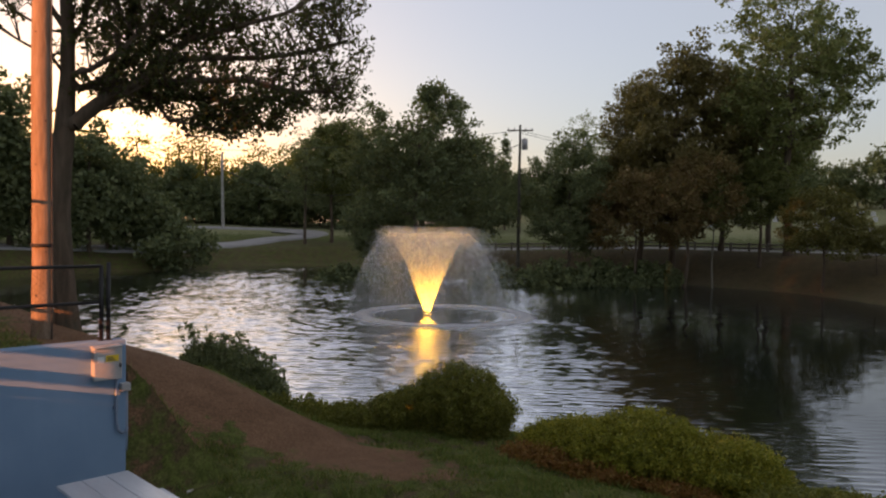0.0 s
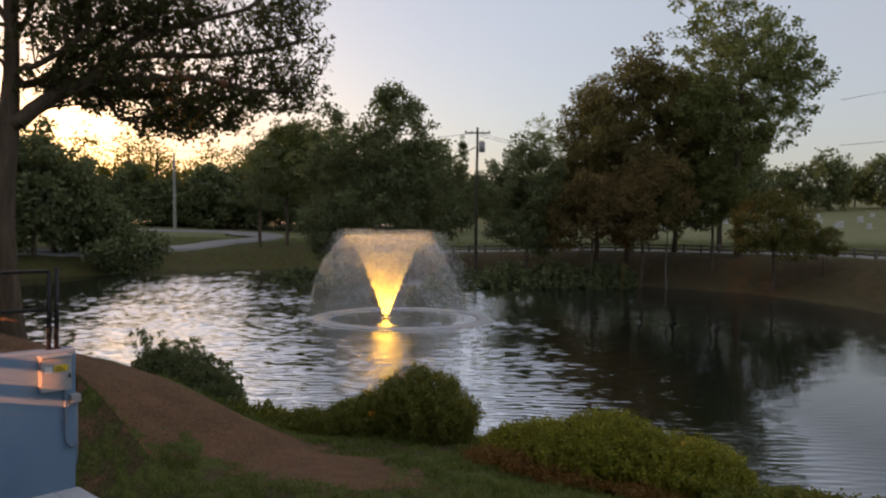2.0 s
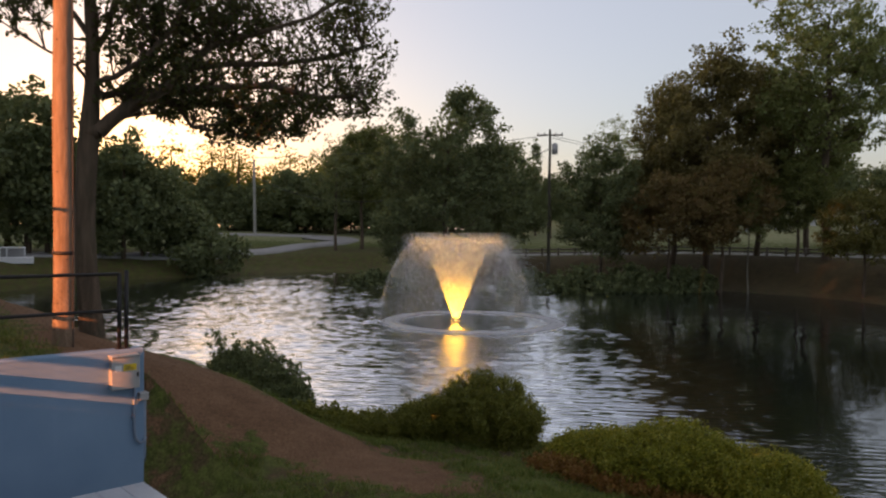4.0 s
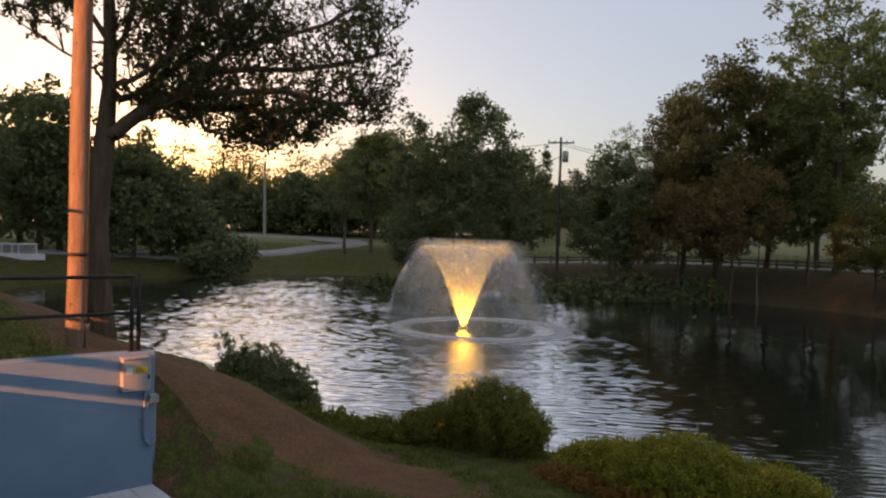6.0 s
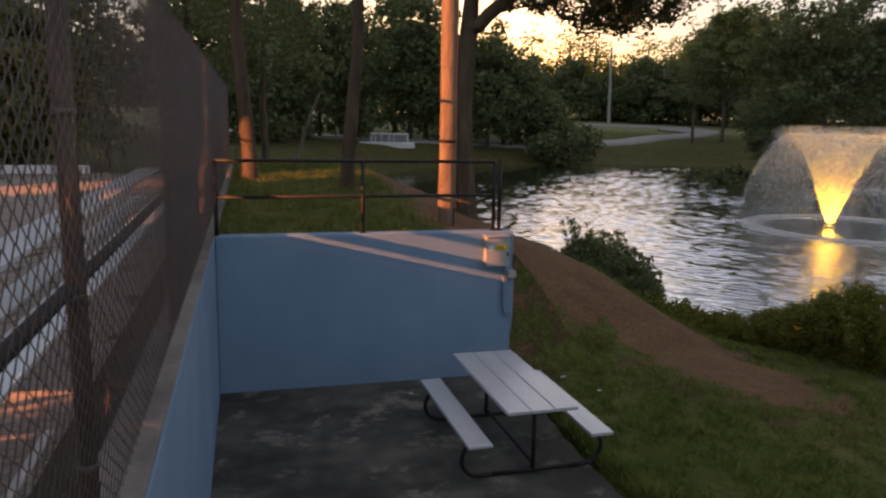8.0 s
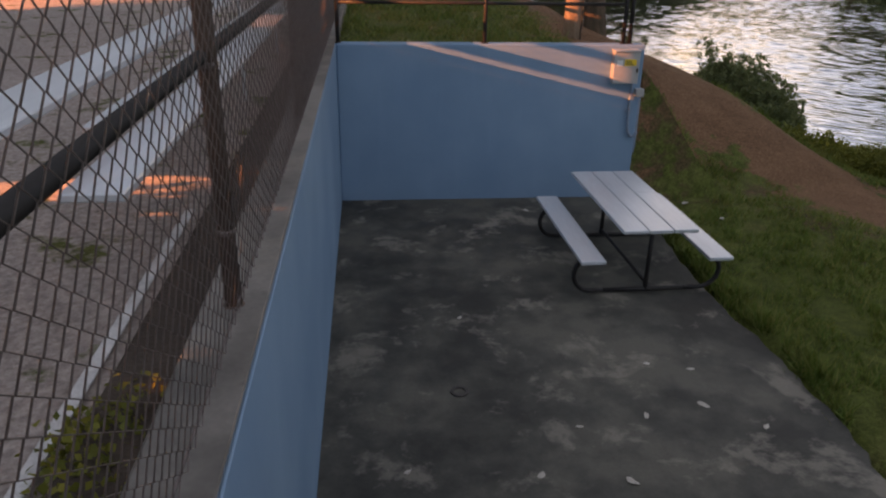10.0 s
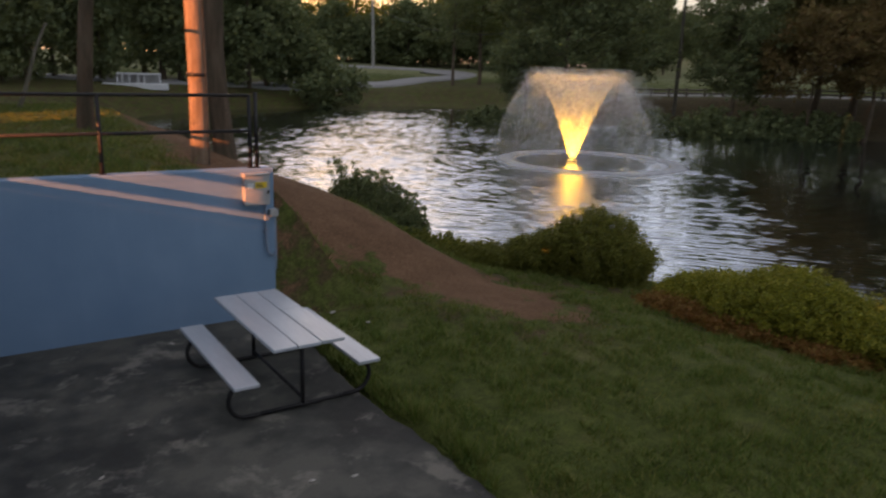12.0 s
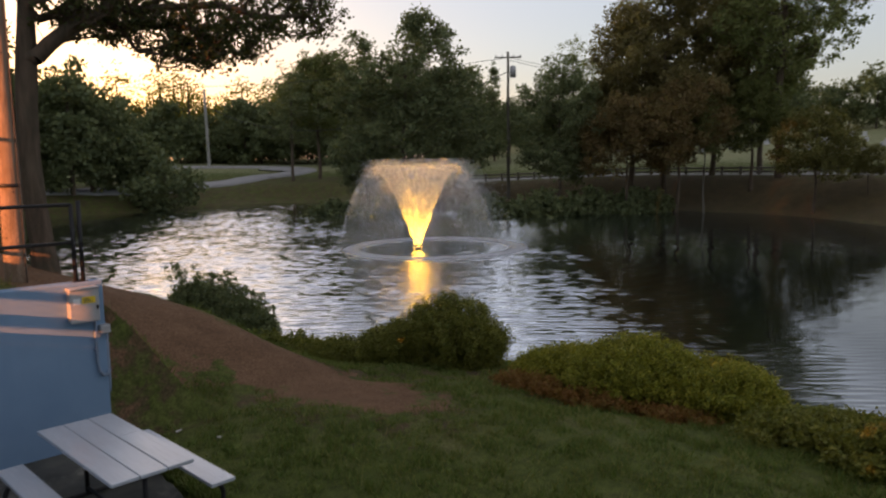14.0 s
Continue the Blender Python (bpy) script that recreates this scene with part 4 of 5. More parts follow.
broad_blobs = [((0.2, 0, 6.1), (4.1, 3.9, 3.2)), ((-2.4, 2.2, 9.6), (2.6, 2.6, 2.8)), ((1.2, -1.0, 10.2), (3.2, 3.2, 3.4)), ((2.9, -2.6, 8.4), (2.4, 2.4, 2.4)), ((-0.6, 0.4, 8.8), (3.6, 3.6, 2.8)),
               ((1.0, -0.6, 13.6), (1.2, 1.2, 0.9)), ((2.4, -1.4, 13.0), (1.0, 1.0, 0.9)), ((-2.9, 1.6, 12.0), (1.0, 1.0, 0.8)), ((-3.1, 2.3, 5.0), (1.6, 1.6, 1.8)), ((4.4, -3.4, 5.6), (1.6, 1.6, 2.0))]
E_BROAD = tree_meshes(5, 14.5, 4.8, 1.6, 470, 60, 0.23, 0.62, 0.24, M_LEAF_DARK, M_BARK, blobs=broad_blobs)
cone_blobs = [((0, 0, 1.8 + 1.1 * k), (1.9 - 0.145 * k, 1.9 - 0.145 * k, 0.55)) for k in range(12)]
E_CONIFER = tree_meshes(37, 15.0, 1.9, 1.2, 150, 40, 0.24, 0.42, 0.16, M_LEAF_DARK, M_BARK, blobs=cone_blobs)
E_PALE = tree_meshes(13, 20.0, 4.6, 7.0, 150, 22, 0.24, 0.7, 0.2, M_LEAF_PALE, M_BARK_PALE)
E_YELLOW = tree_meshes(15, 9.0, 4.0, 2.6, 190, 70, 0.2, 0.62, 0.14, M_LEAF_TURNING, M_BARK)
E_THIN = tree_meshes(17, 16.0, 2.8, 6.5, 110, 60, 0.2, 0.6, 0.14, M_LEAF_GREEN, M_BARK_PALE)


def place(heading, dist):
    a = radians(heading)
    return 0.5 + dist * math.sin(a), -0.15 + dist * math.cos(a)


TREES = (
    (42.0, 62, E_BROAD, 1.19, "broad dark-leaved tree on the far bank"), (39.0, 66, E_DARK, 0.62, "dark round tree on the far bank"),
    (35.4, 96, E_GREEN, 1.10, "mid-green leafy tree behind the far road"), (33.4, 92, E_LACE, 1.0, "thin leafy tree behind the far road"), (37.4, 99, E_LACE, 1.12, "thin leafy tree behind the far road"), (45.8, 68, E_DARK, 0.52, "small dark tree on the far bank"),
    (47.8, 108, E_CONIFER, 0.90, "pointed dark conifer far behind"), (48.9, 112, E_CONIFER, 1.05, "pointed dark conifer far behind"),
    (50.1, 104, E_DARK, 0.62, "dark rounded tree far behind"),
    (53.9, 61, E_DARK, 0.90, "dark leafy tree beside the utility pole"), (56.1, 72, E_DARK, 0.50, "low dark tree behind the rail fence"),
    (54.9, 98, E_PALE, 0.84, "tall pale sparse tree far behind"), (53.4, 102, E_PALE, 0.70, "pale sparse tree far behind"),
    (61.6, 65, E_OLIVE, 0.92, "tall broad olive-brown tree by the rail fence"), (65.0, 70, E_OLIVE, 0.78, "olive-brown tree between two taller ones"), (59.2, 68, E_OLIVE, 0.78, "broad olive-brown tree behind the rail fence"),
    (58.9, 60, E_BROWN, 0.92, "tree with rusty turning leaves on the bank"), (62.6, 60, E_BROWN, 0.96, "tree with brown and green leaves"),
    (69.3, 66, E_RAGGED, 1.06, "very tall green tree with a ragged top"),
    (71.7, 58, E_YELLOW, 0.88, "small tree with yellowing leaves"), (67.6, 64, E_GREEN, 0.62, "low green tree under a taller ragged one"), (68.2, 73, E_GREEN, 1.08, "dense green tree behind a taller ragged one"),
    (74.9, 59, E_YELLOW, 0.40, "low yellow-green tree near the shore"),
    (64.4, 60, E_THIN, 0.60, "slender pale-trunked tree at the water's edge"), (36.3, 120, E_DARK, 0.95, "green tree behind the far road"),
)
for k, (h, d, ms, sc, label) in enumerate(TREES):
    x, y = place(h, d)
    plant_tree(x, y, ms, label, 0 if ms is E_BROAD else 67 * k, sc)

# trunks behind the wall
E_TRUNKY = tree_meshes(23, 17.0, 3.2, 6.5, 90, 100, 0.20, 0.7, 0.19, M_LEAF_OAK, M_BARK)
plant_tree(2.75, 16.8, E_TRUNKY, "straight brown-barked tree behind the blue wall", 40)
plant_tree(0.35, 19.2, E_TRUNKY, "straight tree at the fence's far end", 200, 1.05)
plant_tree(-1.4, 26.0, E_LACE, "leafy tree beyond the court", 120, 0.9)
plant_tree(1.2, 36.0, E_LACE, "leafy tree on the far lawn", 20, 0.85)
plant_tree(-6.0, 30.0, E_LACE, "dark tree beyond the court", 60, 1.0)
plant_tree(-12.0, 25.0, E_LACE, "dark tree beyond the court", 160, 1.0)


# ---- woods and shrubs ----
def woods(name, label, spots, mat, seed, leaves=70, size=0.55, clump=1.6, category="woods"):
    """Far crowns and stems in two parts."""
    rs = np.random.RandomState(seed)
    cs, rad, tv, tf, nv = [], [], [], [], 0
    ang = np.arange(5) * 2 * math.pi / 5
    for (x, y, high, wide) in spots:
        z0 = ground_z(x, y)
        n = int(22 + high * 2.6)
        d = rs.normal(size=(n, 3))
        d /= np.linalg.norm(d, axis=1)[:, None]
        t = rs.uniform(0.1, 1, n) ** 0.4
        cs.append(np.array((x, y, z0 + high * 0.5)) + d * t[:, None] * np.array((wide, wide, high * 0.48)))
        rad.append(rs.uniform(0.7, 1.3, n) * clump)
        r = 0.02 * high
        for zz, rr in ((z0 - 0.5, r), (z0 + high * 0.8, r * 0.3)):
            tv.append(np.stack([x + rr * np.cos(ang), y + rr * np.sin(ang), np.full(5, zz)], -1))
        k = np.arange(5)
        tf.append(np.stack([nv + k, nv + (k + 1) % 5, nv + 5 + (k + 1) % 5, nv + 5 + k], -1))
        nv += 10
    t = thing(name, label, category, kind="stuff")
    part("stems", np_mesh("stems", np.concatenate(tv), np.concatenate(tf), M_BARK), None, t)
    v, f = leaf_cards(rs, np.concatenate(cs), np.concatenate(rad), leaves, size)
    part("foliage", np_mesh("foliage", v, f, mat), None, t)
    return t


rs = np.random.RandomState(31)
row = []
for k in range(46):
    h = -14 + k * 1.35 + rs.uniform(-0.5, 0.5)
    d = 142 + rs.uniform(-8, 10)
    x, y = place(h, d)
    thin = 17 < h < 33
    row.append((x, y, (8.0 if thin else 10 if h < 10 else 15) + rs.uniform(-2, 3), 4.4 + rs.uniform(-0.6, 1.2)))
woods("far_woods", "dense dark woods beyond the far road", row, M_LEAF_DARK, 32)
row = []
for k in range(34):
    x, y = place(48 + k * 1.6, 150 + rs.uniform(-8, 12))
    row.append((x, y, 9 + rs.uniform(-2, 3), 4 + rs.uniform(-0.6, 1.2)))
woods("hill_woods", "dark treeline on top of the meadow", row, M_LEAF_DARK, 33)
row = []
for k in range(12):
    x, y = place(11 + k * 1.2, 76 + rs.uniform(-3, 3))
    row.append((x, y, 5.5 + rs.uniform(-1.5, 1.5) + (11 if k < 3 else 5.5 if k < 9 else 0), 3.0))
for k in range(9):
    row.append((-4 + k * 1.9 + rs.uniform(-1, 1), 58 + k * 1.7 + rs.uniform(-3, 3), 8.0 + 0.5 * k + rs.uniform(-2, 3), 3.4))
woods("bank_thicket", "tall leafy thicket on the far bank", row, M_LEAF_DARK, 34, 90, 0.42, 1.2)
row = []
for k in range(16):
    x, y = place(18.5 + k * 0.95, 130 + rs.uniform(-4, 4))
    row.append((x, y, 13.5 + rs.uniform(-4, 3), 3.2))
woods("glowing_saplings", "thin yellow-green trees with sky between them", row, M_LEAF_BACKLIT, 35, 20, 0.42, 1.4)
row = []
for k in range(30):
    x, y = place(15 + k * 1.15, 124 + rs.uniform(-3, 3))
    row.append((x, y, 8.5 + rs.uniform(-2.0, 2.5), 4.0))
woods("field_hedge", "dense dark hedge behind the meadow", row, M_LEAF_DARK, 37, 90, 0.5, 1.3, "hedge")
row = []
for k in range(16):
    row.append((-19 + k * 1.05 + rs.uniform(-0.3, 0.3), 22.4 + rs.uniform(-0.5, 0.8), 4.4 + rs.uniform(-0.8, 1.6), 1.5))
woods("court_hedge", "dense dark hedge at the end of the court", row, M_LEAF_DARK, 38, 80, 0.22, 0.6, "hedge")
board = thing("kick_board", "low white-painted board along the end of the court", "board", (-10.5, 20.4, 1.92))
for k in range(5):
    part("board_length", box((-7.5 + k * 2.9, -0.02, 0.02), (-4.62 + k * 2.9, 0.02, 0.24), 0.006), M_WHITE, board)
    part("stake", box((-7.3 + k * 2.9, 0.022, -0.1), (-7.2 + k * 2.9, 0.1, 0.2), 0.006), M_RAIL_WOOD, board)
row = []
for k in range(18):
    row.append((-26 + rs.uniform(-4, 4), 22 + k * 4.0 + rs.uniform(-1, 1), 10.0 + rs.uniform(-2, 2), 3.0))
woods("court_woods", "dark trees along the far side of the court", row, M_LEAF_DARK, 36, 70, 0.5, 1.5)
# unseen trees left of and behind the camera, added as shade casters
for k, (x, y, sc) in enumerate(((-12.5, -1.8, 0.5), (-10.0, -6.0, 0.55), (-24.0, -12.0, 0.9), (-14.0, -10.0, 0.8), (-36.0, -6.0, 0.8), (-17.0, -17.0, 1.0), (-38.0, 11.0, 0.75))):
    plant_tree(x, y, E_GREEN, "unseen leafy tree added beside the court to cast shade", 50 * k, sc)


# trees added out of view to hold the orange spot off oak, shrubs and court
E_HIGH = tree_meshes(43, 9.0, 1.65, 2.6, 640, 70, 0.17, 0.42, 0.12, M_LEAF_DARK, M_BARK)
plant_tree(-12.2, 7.7, E_HIGH, "unseen slender clear-stemmed tree added to block the orange light", 70, 0.8)
E_COURT = tree_meshes(47, 9.0, 3.2, 1.3, 250, 90, 0.19, 0.56, 0.14, M_LEAF_GREEN, M_BARK)
plant_tree(-8.5, 4.15, E_HIGH, "unseen slender clear-stemmed tree added to block the orange light", 200, 1.0)
plant_tree(-9.6, 3.2, E_COURT, "unseen leafy tree added to dapple the orange light on the court", 30, 0.9)
plant_tree(-9.9, -1.6, E_COURT, "unseen leafy tree added to dapple the orange light on the court", 130, 0.95)

# Out-of-view boards and rails, added to cut the orange spot into wall stripes
blocker = thing("light_blocker", "unseen dark boards and rails added to shape the orange light", "fence", (-7.0, 0, 1.9))
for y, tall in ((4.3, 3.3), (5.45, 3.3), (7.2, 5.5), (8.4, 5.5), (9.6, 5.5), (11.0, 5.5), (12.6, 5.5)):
    part("post", tube([(0, y, -0.2), (0, y, tall)], 0.02, 8), M_STEEL_DARK, blocker)
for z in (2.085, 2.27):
    part("rail", box((-0.02, 6.46, z - 0.03), (0.02, 7.2, z + 0.03), 0.006), M_STEEL_DARK, blocker)
part("blocker_sheet", box((-0.006, 4.3, 0.05), (0.006, 6.46, 2.40), 0.002), M_STEEL_DARK, blocker)
part("blocker_sheet", box((-0.006, 6.46, 0.05), (0.006, 7.2, 1.95), 0.002), M_STEEL_DARK, blocker)
part("blocker_panel", box((-0.02, 4.3, 2.36), (0.02, 6.46, 3.3), 0.006), M_STEEL_DARK, blocker)
part("blocker_sheet", box((-0.006, 7.2, 0.05), (0.006, 12.6, 2.40), 0.002), M_STEEL_DARK, blocker)
part("blocker_panel", box((-0.02, 6.462, 2.52), (0.02, 7.62, 5.5), 0.006), M_STEEL_DARK, blocker)
part("blocker_panel", box((-0.02, 7.82, 2.42), (0.02, 12.6, 5.5), 0.006), M_STEEL_DARK, blocker)


def shrub(name, label, blobs, mat, seed, stems, leaves, size, wisps=0, spread=0.3):
    """A shrub from many upright stems with leaves along them."""
    rs = np.random.RandomState(seed)
    cx, cy = np.mean([b[0] for b in blobs]), np.mean([b[1] for b in blobs])
    z0 = ground_z(cx, cy)
    t = thing(name, label, "shrub", (cx, cy, z0))
    w = np.array([b[2] * b[3] for b in blobs])
    tv, tf, nv, cs, rr = [], [], 0, [], []
    for k in range(stems):
        bx, by, ra, rb, high = blobs[rs.choice(len(blobs), p=w / w.sum())]
        a, q = rs.uniform(0, 6.28), math.sqrt(rs.uniform(0, 1))
        fx, fy = bx + ra * q * math.cos(a) * 0.8, by + rb * q * math.sin(a) * 0.8
        gz = ground_z(fx, fy)
        h = high * (1 - 0.55 * q ** 2.2) * rs.uniform(0.8, 1.08)
        if k < wisps:
            h = high * rs.uniform(1.05, 1.35)
        tx, ty = fx + spread * ra * q * math.cos(a) * 0.6 + rs.normal() * 0.06, fy + spread * rb * q * math.sin(a) * 0.6 + rs.normal() * 0.06
        n = 6
        for i in range(n):
            u = i / (n - 1)
            p = np.array((fx + (tx - fx) * u ** 1.6 - cx, fy + (ty - fy) * u ** 1.6 - cy, gz + h * u - 0.04 - z0))
            r = 0.006 * (1 - 0.8 * u)
            tv.append(p + np.array(((r, 0, 0), (-r * 0.5, r * 0.87, 0), (-r * 0.5, -r * 0.87, 0))))
            if i > 0:
                m = np.arange(3)
                tf.append(np.stack([nv - 3 + m, nv - 3 + (m + 1) % 3, nv + (m + 1) % 3, nv + m], -1))
                cs.append(p - np.array((0, 0, h * 0.08)))
                rr.append((0.10 if k < wisps else 0.16) * (1.15 - 0.5 * u) * rs.uniform(0.8, 1.3))
            nv += 3
    part("woody_base", np_mesh("woody_base", np.concatenate(tv), np.concatenate(tf), M_BARK), None, t)
    v, f = leaf_cards(rs, np.array(cs), np.array(rr), leaves, size, 1.0)
    part("foliage", np_mesh("foliage", v, f, mat), None, t)
    return t


shrub("shoreline_shrub", "dark wispy shrub at the water's edge", [(9.9, 18.3, 0.9, 1.5, 1.15), (9.9, 16.6, 0.7, 1.0, 0.95), (9.7, 15.6, 0.5, 0.6, 0.8)], M_LEAF_DARK, 51, 520, 22, 0.075, 70)
shrub("rounded_shrub", "rounded green shrub with yellowing leaves at the shore", [(11.2, 10.35, 1.2, 1.2, 1.6), (10.6, 11.3, 1.0, 1.0, 1.0), (10.1, 12.5, 0.75, 0.8, 0.6)], M_LEAF_BUSH, 52, 900, 46, 0.042)
shrub("low_weeds", "low dark weeds along the waterline", [(9.9, 13.6, 0.5, 0.9, 0.42), (9.6, 14.6, 0.4, 0.6, 0.35)], M_LEAF_BUSH, 53, 160, 12, 0.07, 20)
shrub("broad_shrub", "broad bushy shrub with yellow-green leaves at the shore", [(11.6, 7.6, 1.1, 1.1, 0.88), (11.5, 6.2, 1.35, 1.2, 1.25), (11.8, 4.9, 1.15, 1.0, 1.05)], M_LEAF_YELLOW, 54, 1200, 44, 0.042)
shrub("dry_grass_clump", "low rusty dry grass at the foot of a shrub", [(10.35, 7.6, 0.40, 0.8, 0.34), (10.3, 6.3, 0.40, 0.8, 0.36), (10.6, 5.1, 0.4, 0.8, 0.26)], M_LEAF_DRY, 56, 300, 14, 0.045)
shrub("trailing_shrub", "low green shrub spreading along the bank", [(11.9, 3.0, 1.1, 1.0, 0.45), (10.7, 3.2, 0.9, 0.9, 0.5), (10.3, 2.0, 1.0, 1.0, 0.5), (12.0, 1.5, 1.3, 1.4, 0.5), (12.7, -0.5, 1.4, 1.5, 0.6)], M_LEAF_BUSH, 55, 1000, 24, 0.055)
for k, (h, d, hi, w, mt) in enumerate(((36.2, 61, 2.7, 2.4, M_LEAF_DARK), (40.5, 59, 3.0, 2.4, M_LEAF_DARK), (48.5, 57, 3.2, 2.6, M_LEAF_DARK), (52.5, 57, 3.5, 3.0, M_LEAF_DARK), (56.0, 59, 3.5, 3.0, M_LEAF_DARK),
                                       (59.5, 60, 3.0, 2.4, M_LEAF_DARK))):
    x, y = place(h, d)
    shrub("bank_shrub", "dark shrub overhanging the far waterline", [(x, y, w, w * 0.7, hi), (x + 1.5, y - 1.0, w * 0.7, w * 0.6, hi * 0.8)], mt, 60 + k, 150, 14, 0.3, spread=0.6)


shrub("weed_tuft", "small green weeds in the soil under a fence", [(-0.42, 1.75, 0.10, 0.16, 0.16), (-0.40, 1.55, 0.06, 0.10, 0.10)], M_LEAF_BUSH, 57, 26, 8, 0.035)
lean = thing("leaning_stem", "thin pale dead stem leaning on the lawn", "tree stem", (1.75, 23.8, ground_z(1.75, 23.8)))
part("stem", tube([(0.92 * u + 0.03 * math.sin(7 * u), 0.0, -0.15 + 2.5 * u) for u in np.linspace(0, 1, 10)], [0.07 - 0.0035 * k for k in range(10)], 8), M_BARK_PALE, lean)


# ---- lawn grass ----
def grass_patch(name, label, n, area, tall, seed, mat):
    rs = np.random.RandomState(seed)
    x0, x1, y0, y1 = area
    x, y = rs.uniform(x0, x1, n), rs.uniform(y0, y1, n)
    s = shore_distance(x, y)
    ok = (s > 0.4) & (edge_distance(x, y, DIRT) > rs.uniform(-0.15, 0.35, n))
    ok &= ~((x < 3.9) & (y > 1.0) & (y < 9.5)) & (x > -0.1)
    ok &= wobble(x, y, 0.9, 8) + 0.6 * wobble(x, y, 2.5, 18) + rs.uniform(-0.6, 0.6, n) > -0.35
    x, y = x[ok], y[ok]
    n = len(x)
    z = height(x, y) - 0.01
    a = rs.uniform(0, 6.28, n)
    h = tall * rs.uniform(0.5, 1.3, n) * (1 + 0.35 * wobble(x, y, 1.7, 12)) * np.clip(1 + 0.7 * wobble(x, y, 0.5, 13), 0.3, 2.2)
    w = 0.006 + 0.006 * rs.rand(n)
    lx, ly = rs.normal(0, 0.45, n) * h, rs.normal(0, 0.45, n) * h
    b = np.stack([x, y, z], -1)
    side = np.stack([np.cos(a) * w, np.sin(a) * w, np.zeros(n)], -1)
    tip = b + np.stack([lx, ly, h], -1)
    v = np.stack([b - side, b + side, tip], 1).reshape(-1, 3)
    f = np.arange(n * 3).reshape(-1, 3)
    return tagged(new(name, np_mesh(name, v, f, mat)), label, "grass", kind="stuff")


M_GRASS = leaf_mat("grass_blades", (0.060, 0.105, 0.018), (0.125, 0.180, 0.034), (0.25, 0.235, 0.075), 0.25)
grass_patch("grass", "short rough lawn grass with drier patches", 170000, (3.85, 12.5, -1.0, 13.0), 0.07, 71, M_GRASS)
grass_patch("edge_grass", "longer grass along the edge of the pad", 9000, (3.82, 4.15, 1.2, 9.3), 0.11, 72, M_GRASS)
grass_patch("back_grass", "lawn grass behind the blue wall", 90000, (-0.1, 9.0, 9.4, 26.0), 0.08, 73, M_GRASS)


# ---- the fountain ----
fo = thing("fountain", "floating fountain throwing an amber-lit spray over the pond", "fountain", tuple(FOUNT))
part("float", join(tube([(0, 0, -0.1), (0, 0, 0.03), (0, 0, 0.06)], [0.22, 0.20, 0.15], 20), tube([(0, 0, 0.03), (0, 0, 0.08)], [0.12, 0.09], 12)), M_CAST, fo)
M_LENS = Mat("amber_lamp_lens")
M_LENS.color((0.9, 0.6, 0.1))
M_LENS.b.inputs["Emission Color"].default_value = (1.0, 0.6, 0.12, 1)
M_LENS.b.inputs["Emission Strength"].default_value = 4
part("lamp", tube([(0, 0, 0.08), (0, 0, 0.11)], 0.07, 12), M_LENS.m, fo, "glowing amber lamp")
for sx in (-1, 1):
    part("side_lamp", tube([(sx * 0.15, -sx * 0.1, 0.02), (sx * 0.15, -sx * 0.1, 0.08)], 0.02, 10), M_LENS.m, fo, "glowing amber lamp")


def lathe(profile, keep, seg=72, rag=0.0, seed=0):
    """A surface of revolution; keep: how dense the spray is at each point of the profile."""
    rs = np.random.RandomState(seed)
    a = np.arange(seg) * math.tau / seg
    v, f, k = [], [], []
    for i, (r, z) in enumerate(profile):
        rr = r * (1 + rag * rs.uniform(-1, 1, seg))
        v.append(np.stack([rr * np.cos(a), rr * np.sin(a), np.full(seg, z) + rag * rs.uniform(-1, 1, seg)], -1))
        k += [keep[i]] * seg
    for i in range(len(profile) - 1):
        j = np.arange(seg)
        f.append(np.stack([i * seg + j, i * seg + (j + 1) % seg, (i + 1) * seg + (j + 1) % seg, (i + 1) * seg + j], -1))
    return np.concatenate(v), np.concatenate(f), np.array(k)


def spray_shell(name, profile, keep, mat, label, rag, seed):
    v, f, k = lathe(profile, keep, 72, rag, seed)
    me = np_mesh(name, v, f, mat, True)
    me.attributes.new("wetness", "FLOAT", "POINT").data.foreach_set("value", k.astype(np.float32))
    return part(name, me, None, fo, label)


def cone_way(slope, bow, n=16):
    """A jet's rise, nearly straight, to where it turns over."""
    return [(0.07 + slope * z + bow * (z / 4.1) ** 4, z) for z in np.linspace(0.22, 4.1, n)]


def fall_way(r0, out, top, n=14):
    """The fall from the top to the water."""
    end = math.sqrt(2 * top / 9.81)
    return [(r0 + out * t, top - 4.905 * t * t) for t in np.linspace(0, end, n)]


pr = cone_way(0.36, 0.27) + fall_way(1.75, 2.5, 4.12)
spray_shell("spray_sheet", pr, [0.8] * 14 + [0.6, 0.5] + [max(0.12, 0.62 - 0.038 * i) for i in range(14)], M_MIST, "thin sheet of falling spray", 0.03, 80)
pr = cone_way(0.18, 0.12)
spray_shell("spray_core", pr, [0.75] * 16, M_MIST, "thin inner sheet of rising spray", 0.03, 81)

rs = np.random.RandomState(90)
octa = np.array(((1, 0, 0), (-1, 0, 0), (0, 1, 0), (0, -1, 0), (0, 0, 1.6), (0, 0, -1.6)))
tri = np.array(((0, 2, 4), (2, 1, 4), (1, 3, 4), (3, 0, 4), (2, 0, 5), (1, 2, 5), (3, 1, 5), (0, 3, 5)))


def drops(name, P, sizes, label):
    S = rs.uniform(*sizes, len(P))
    V = (P[:, None, :] + octa[None] * S[:, None, None]).reshape(-1, 3)
    F = (np.arange(len(P))[:, None, None] * 6 + tri[None]).reshape(-1, 3)
    tagged(part(name, np_mesh(name, V, F, M_DROP), None, fo, label), kind="stuff")


N = 30000
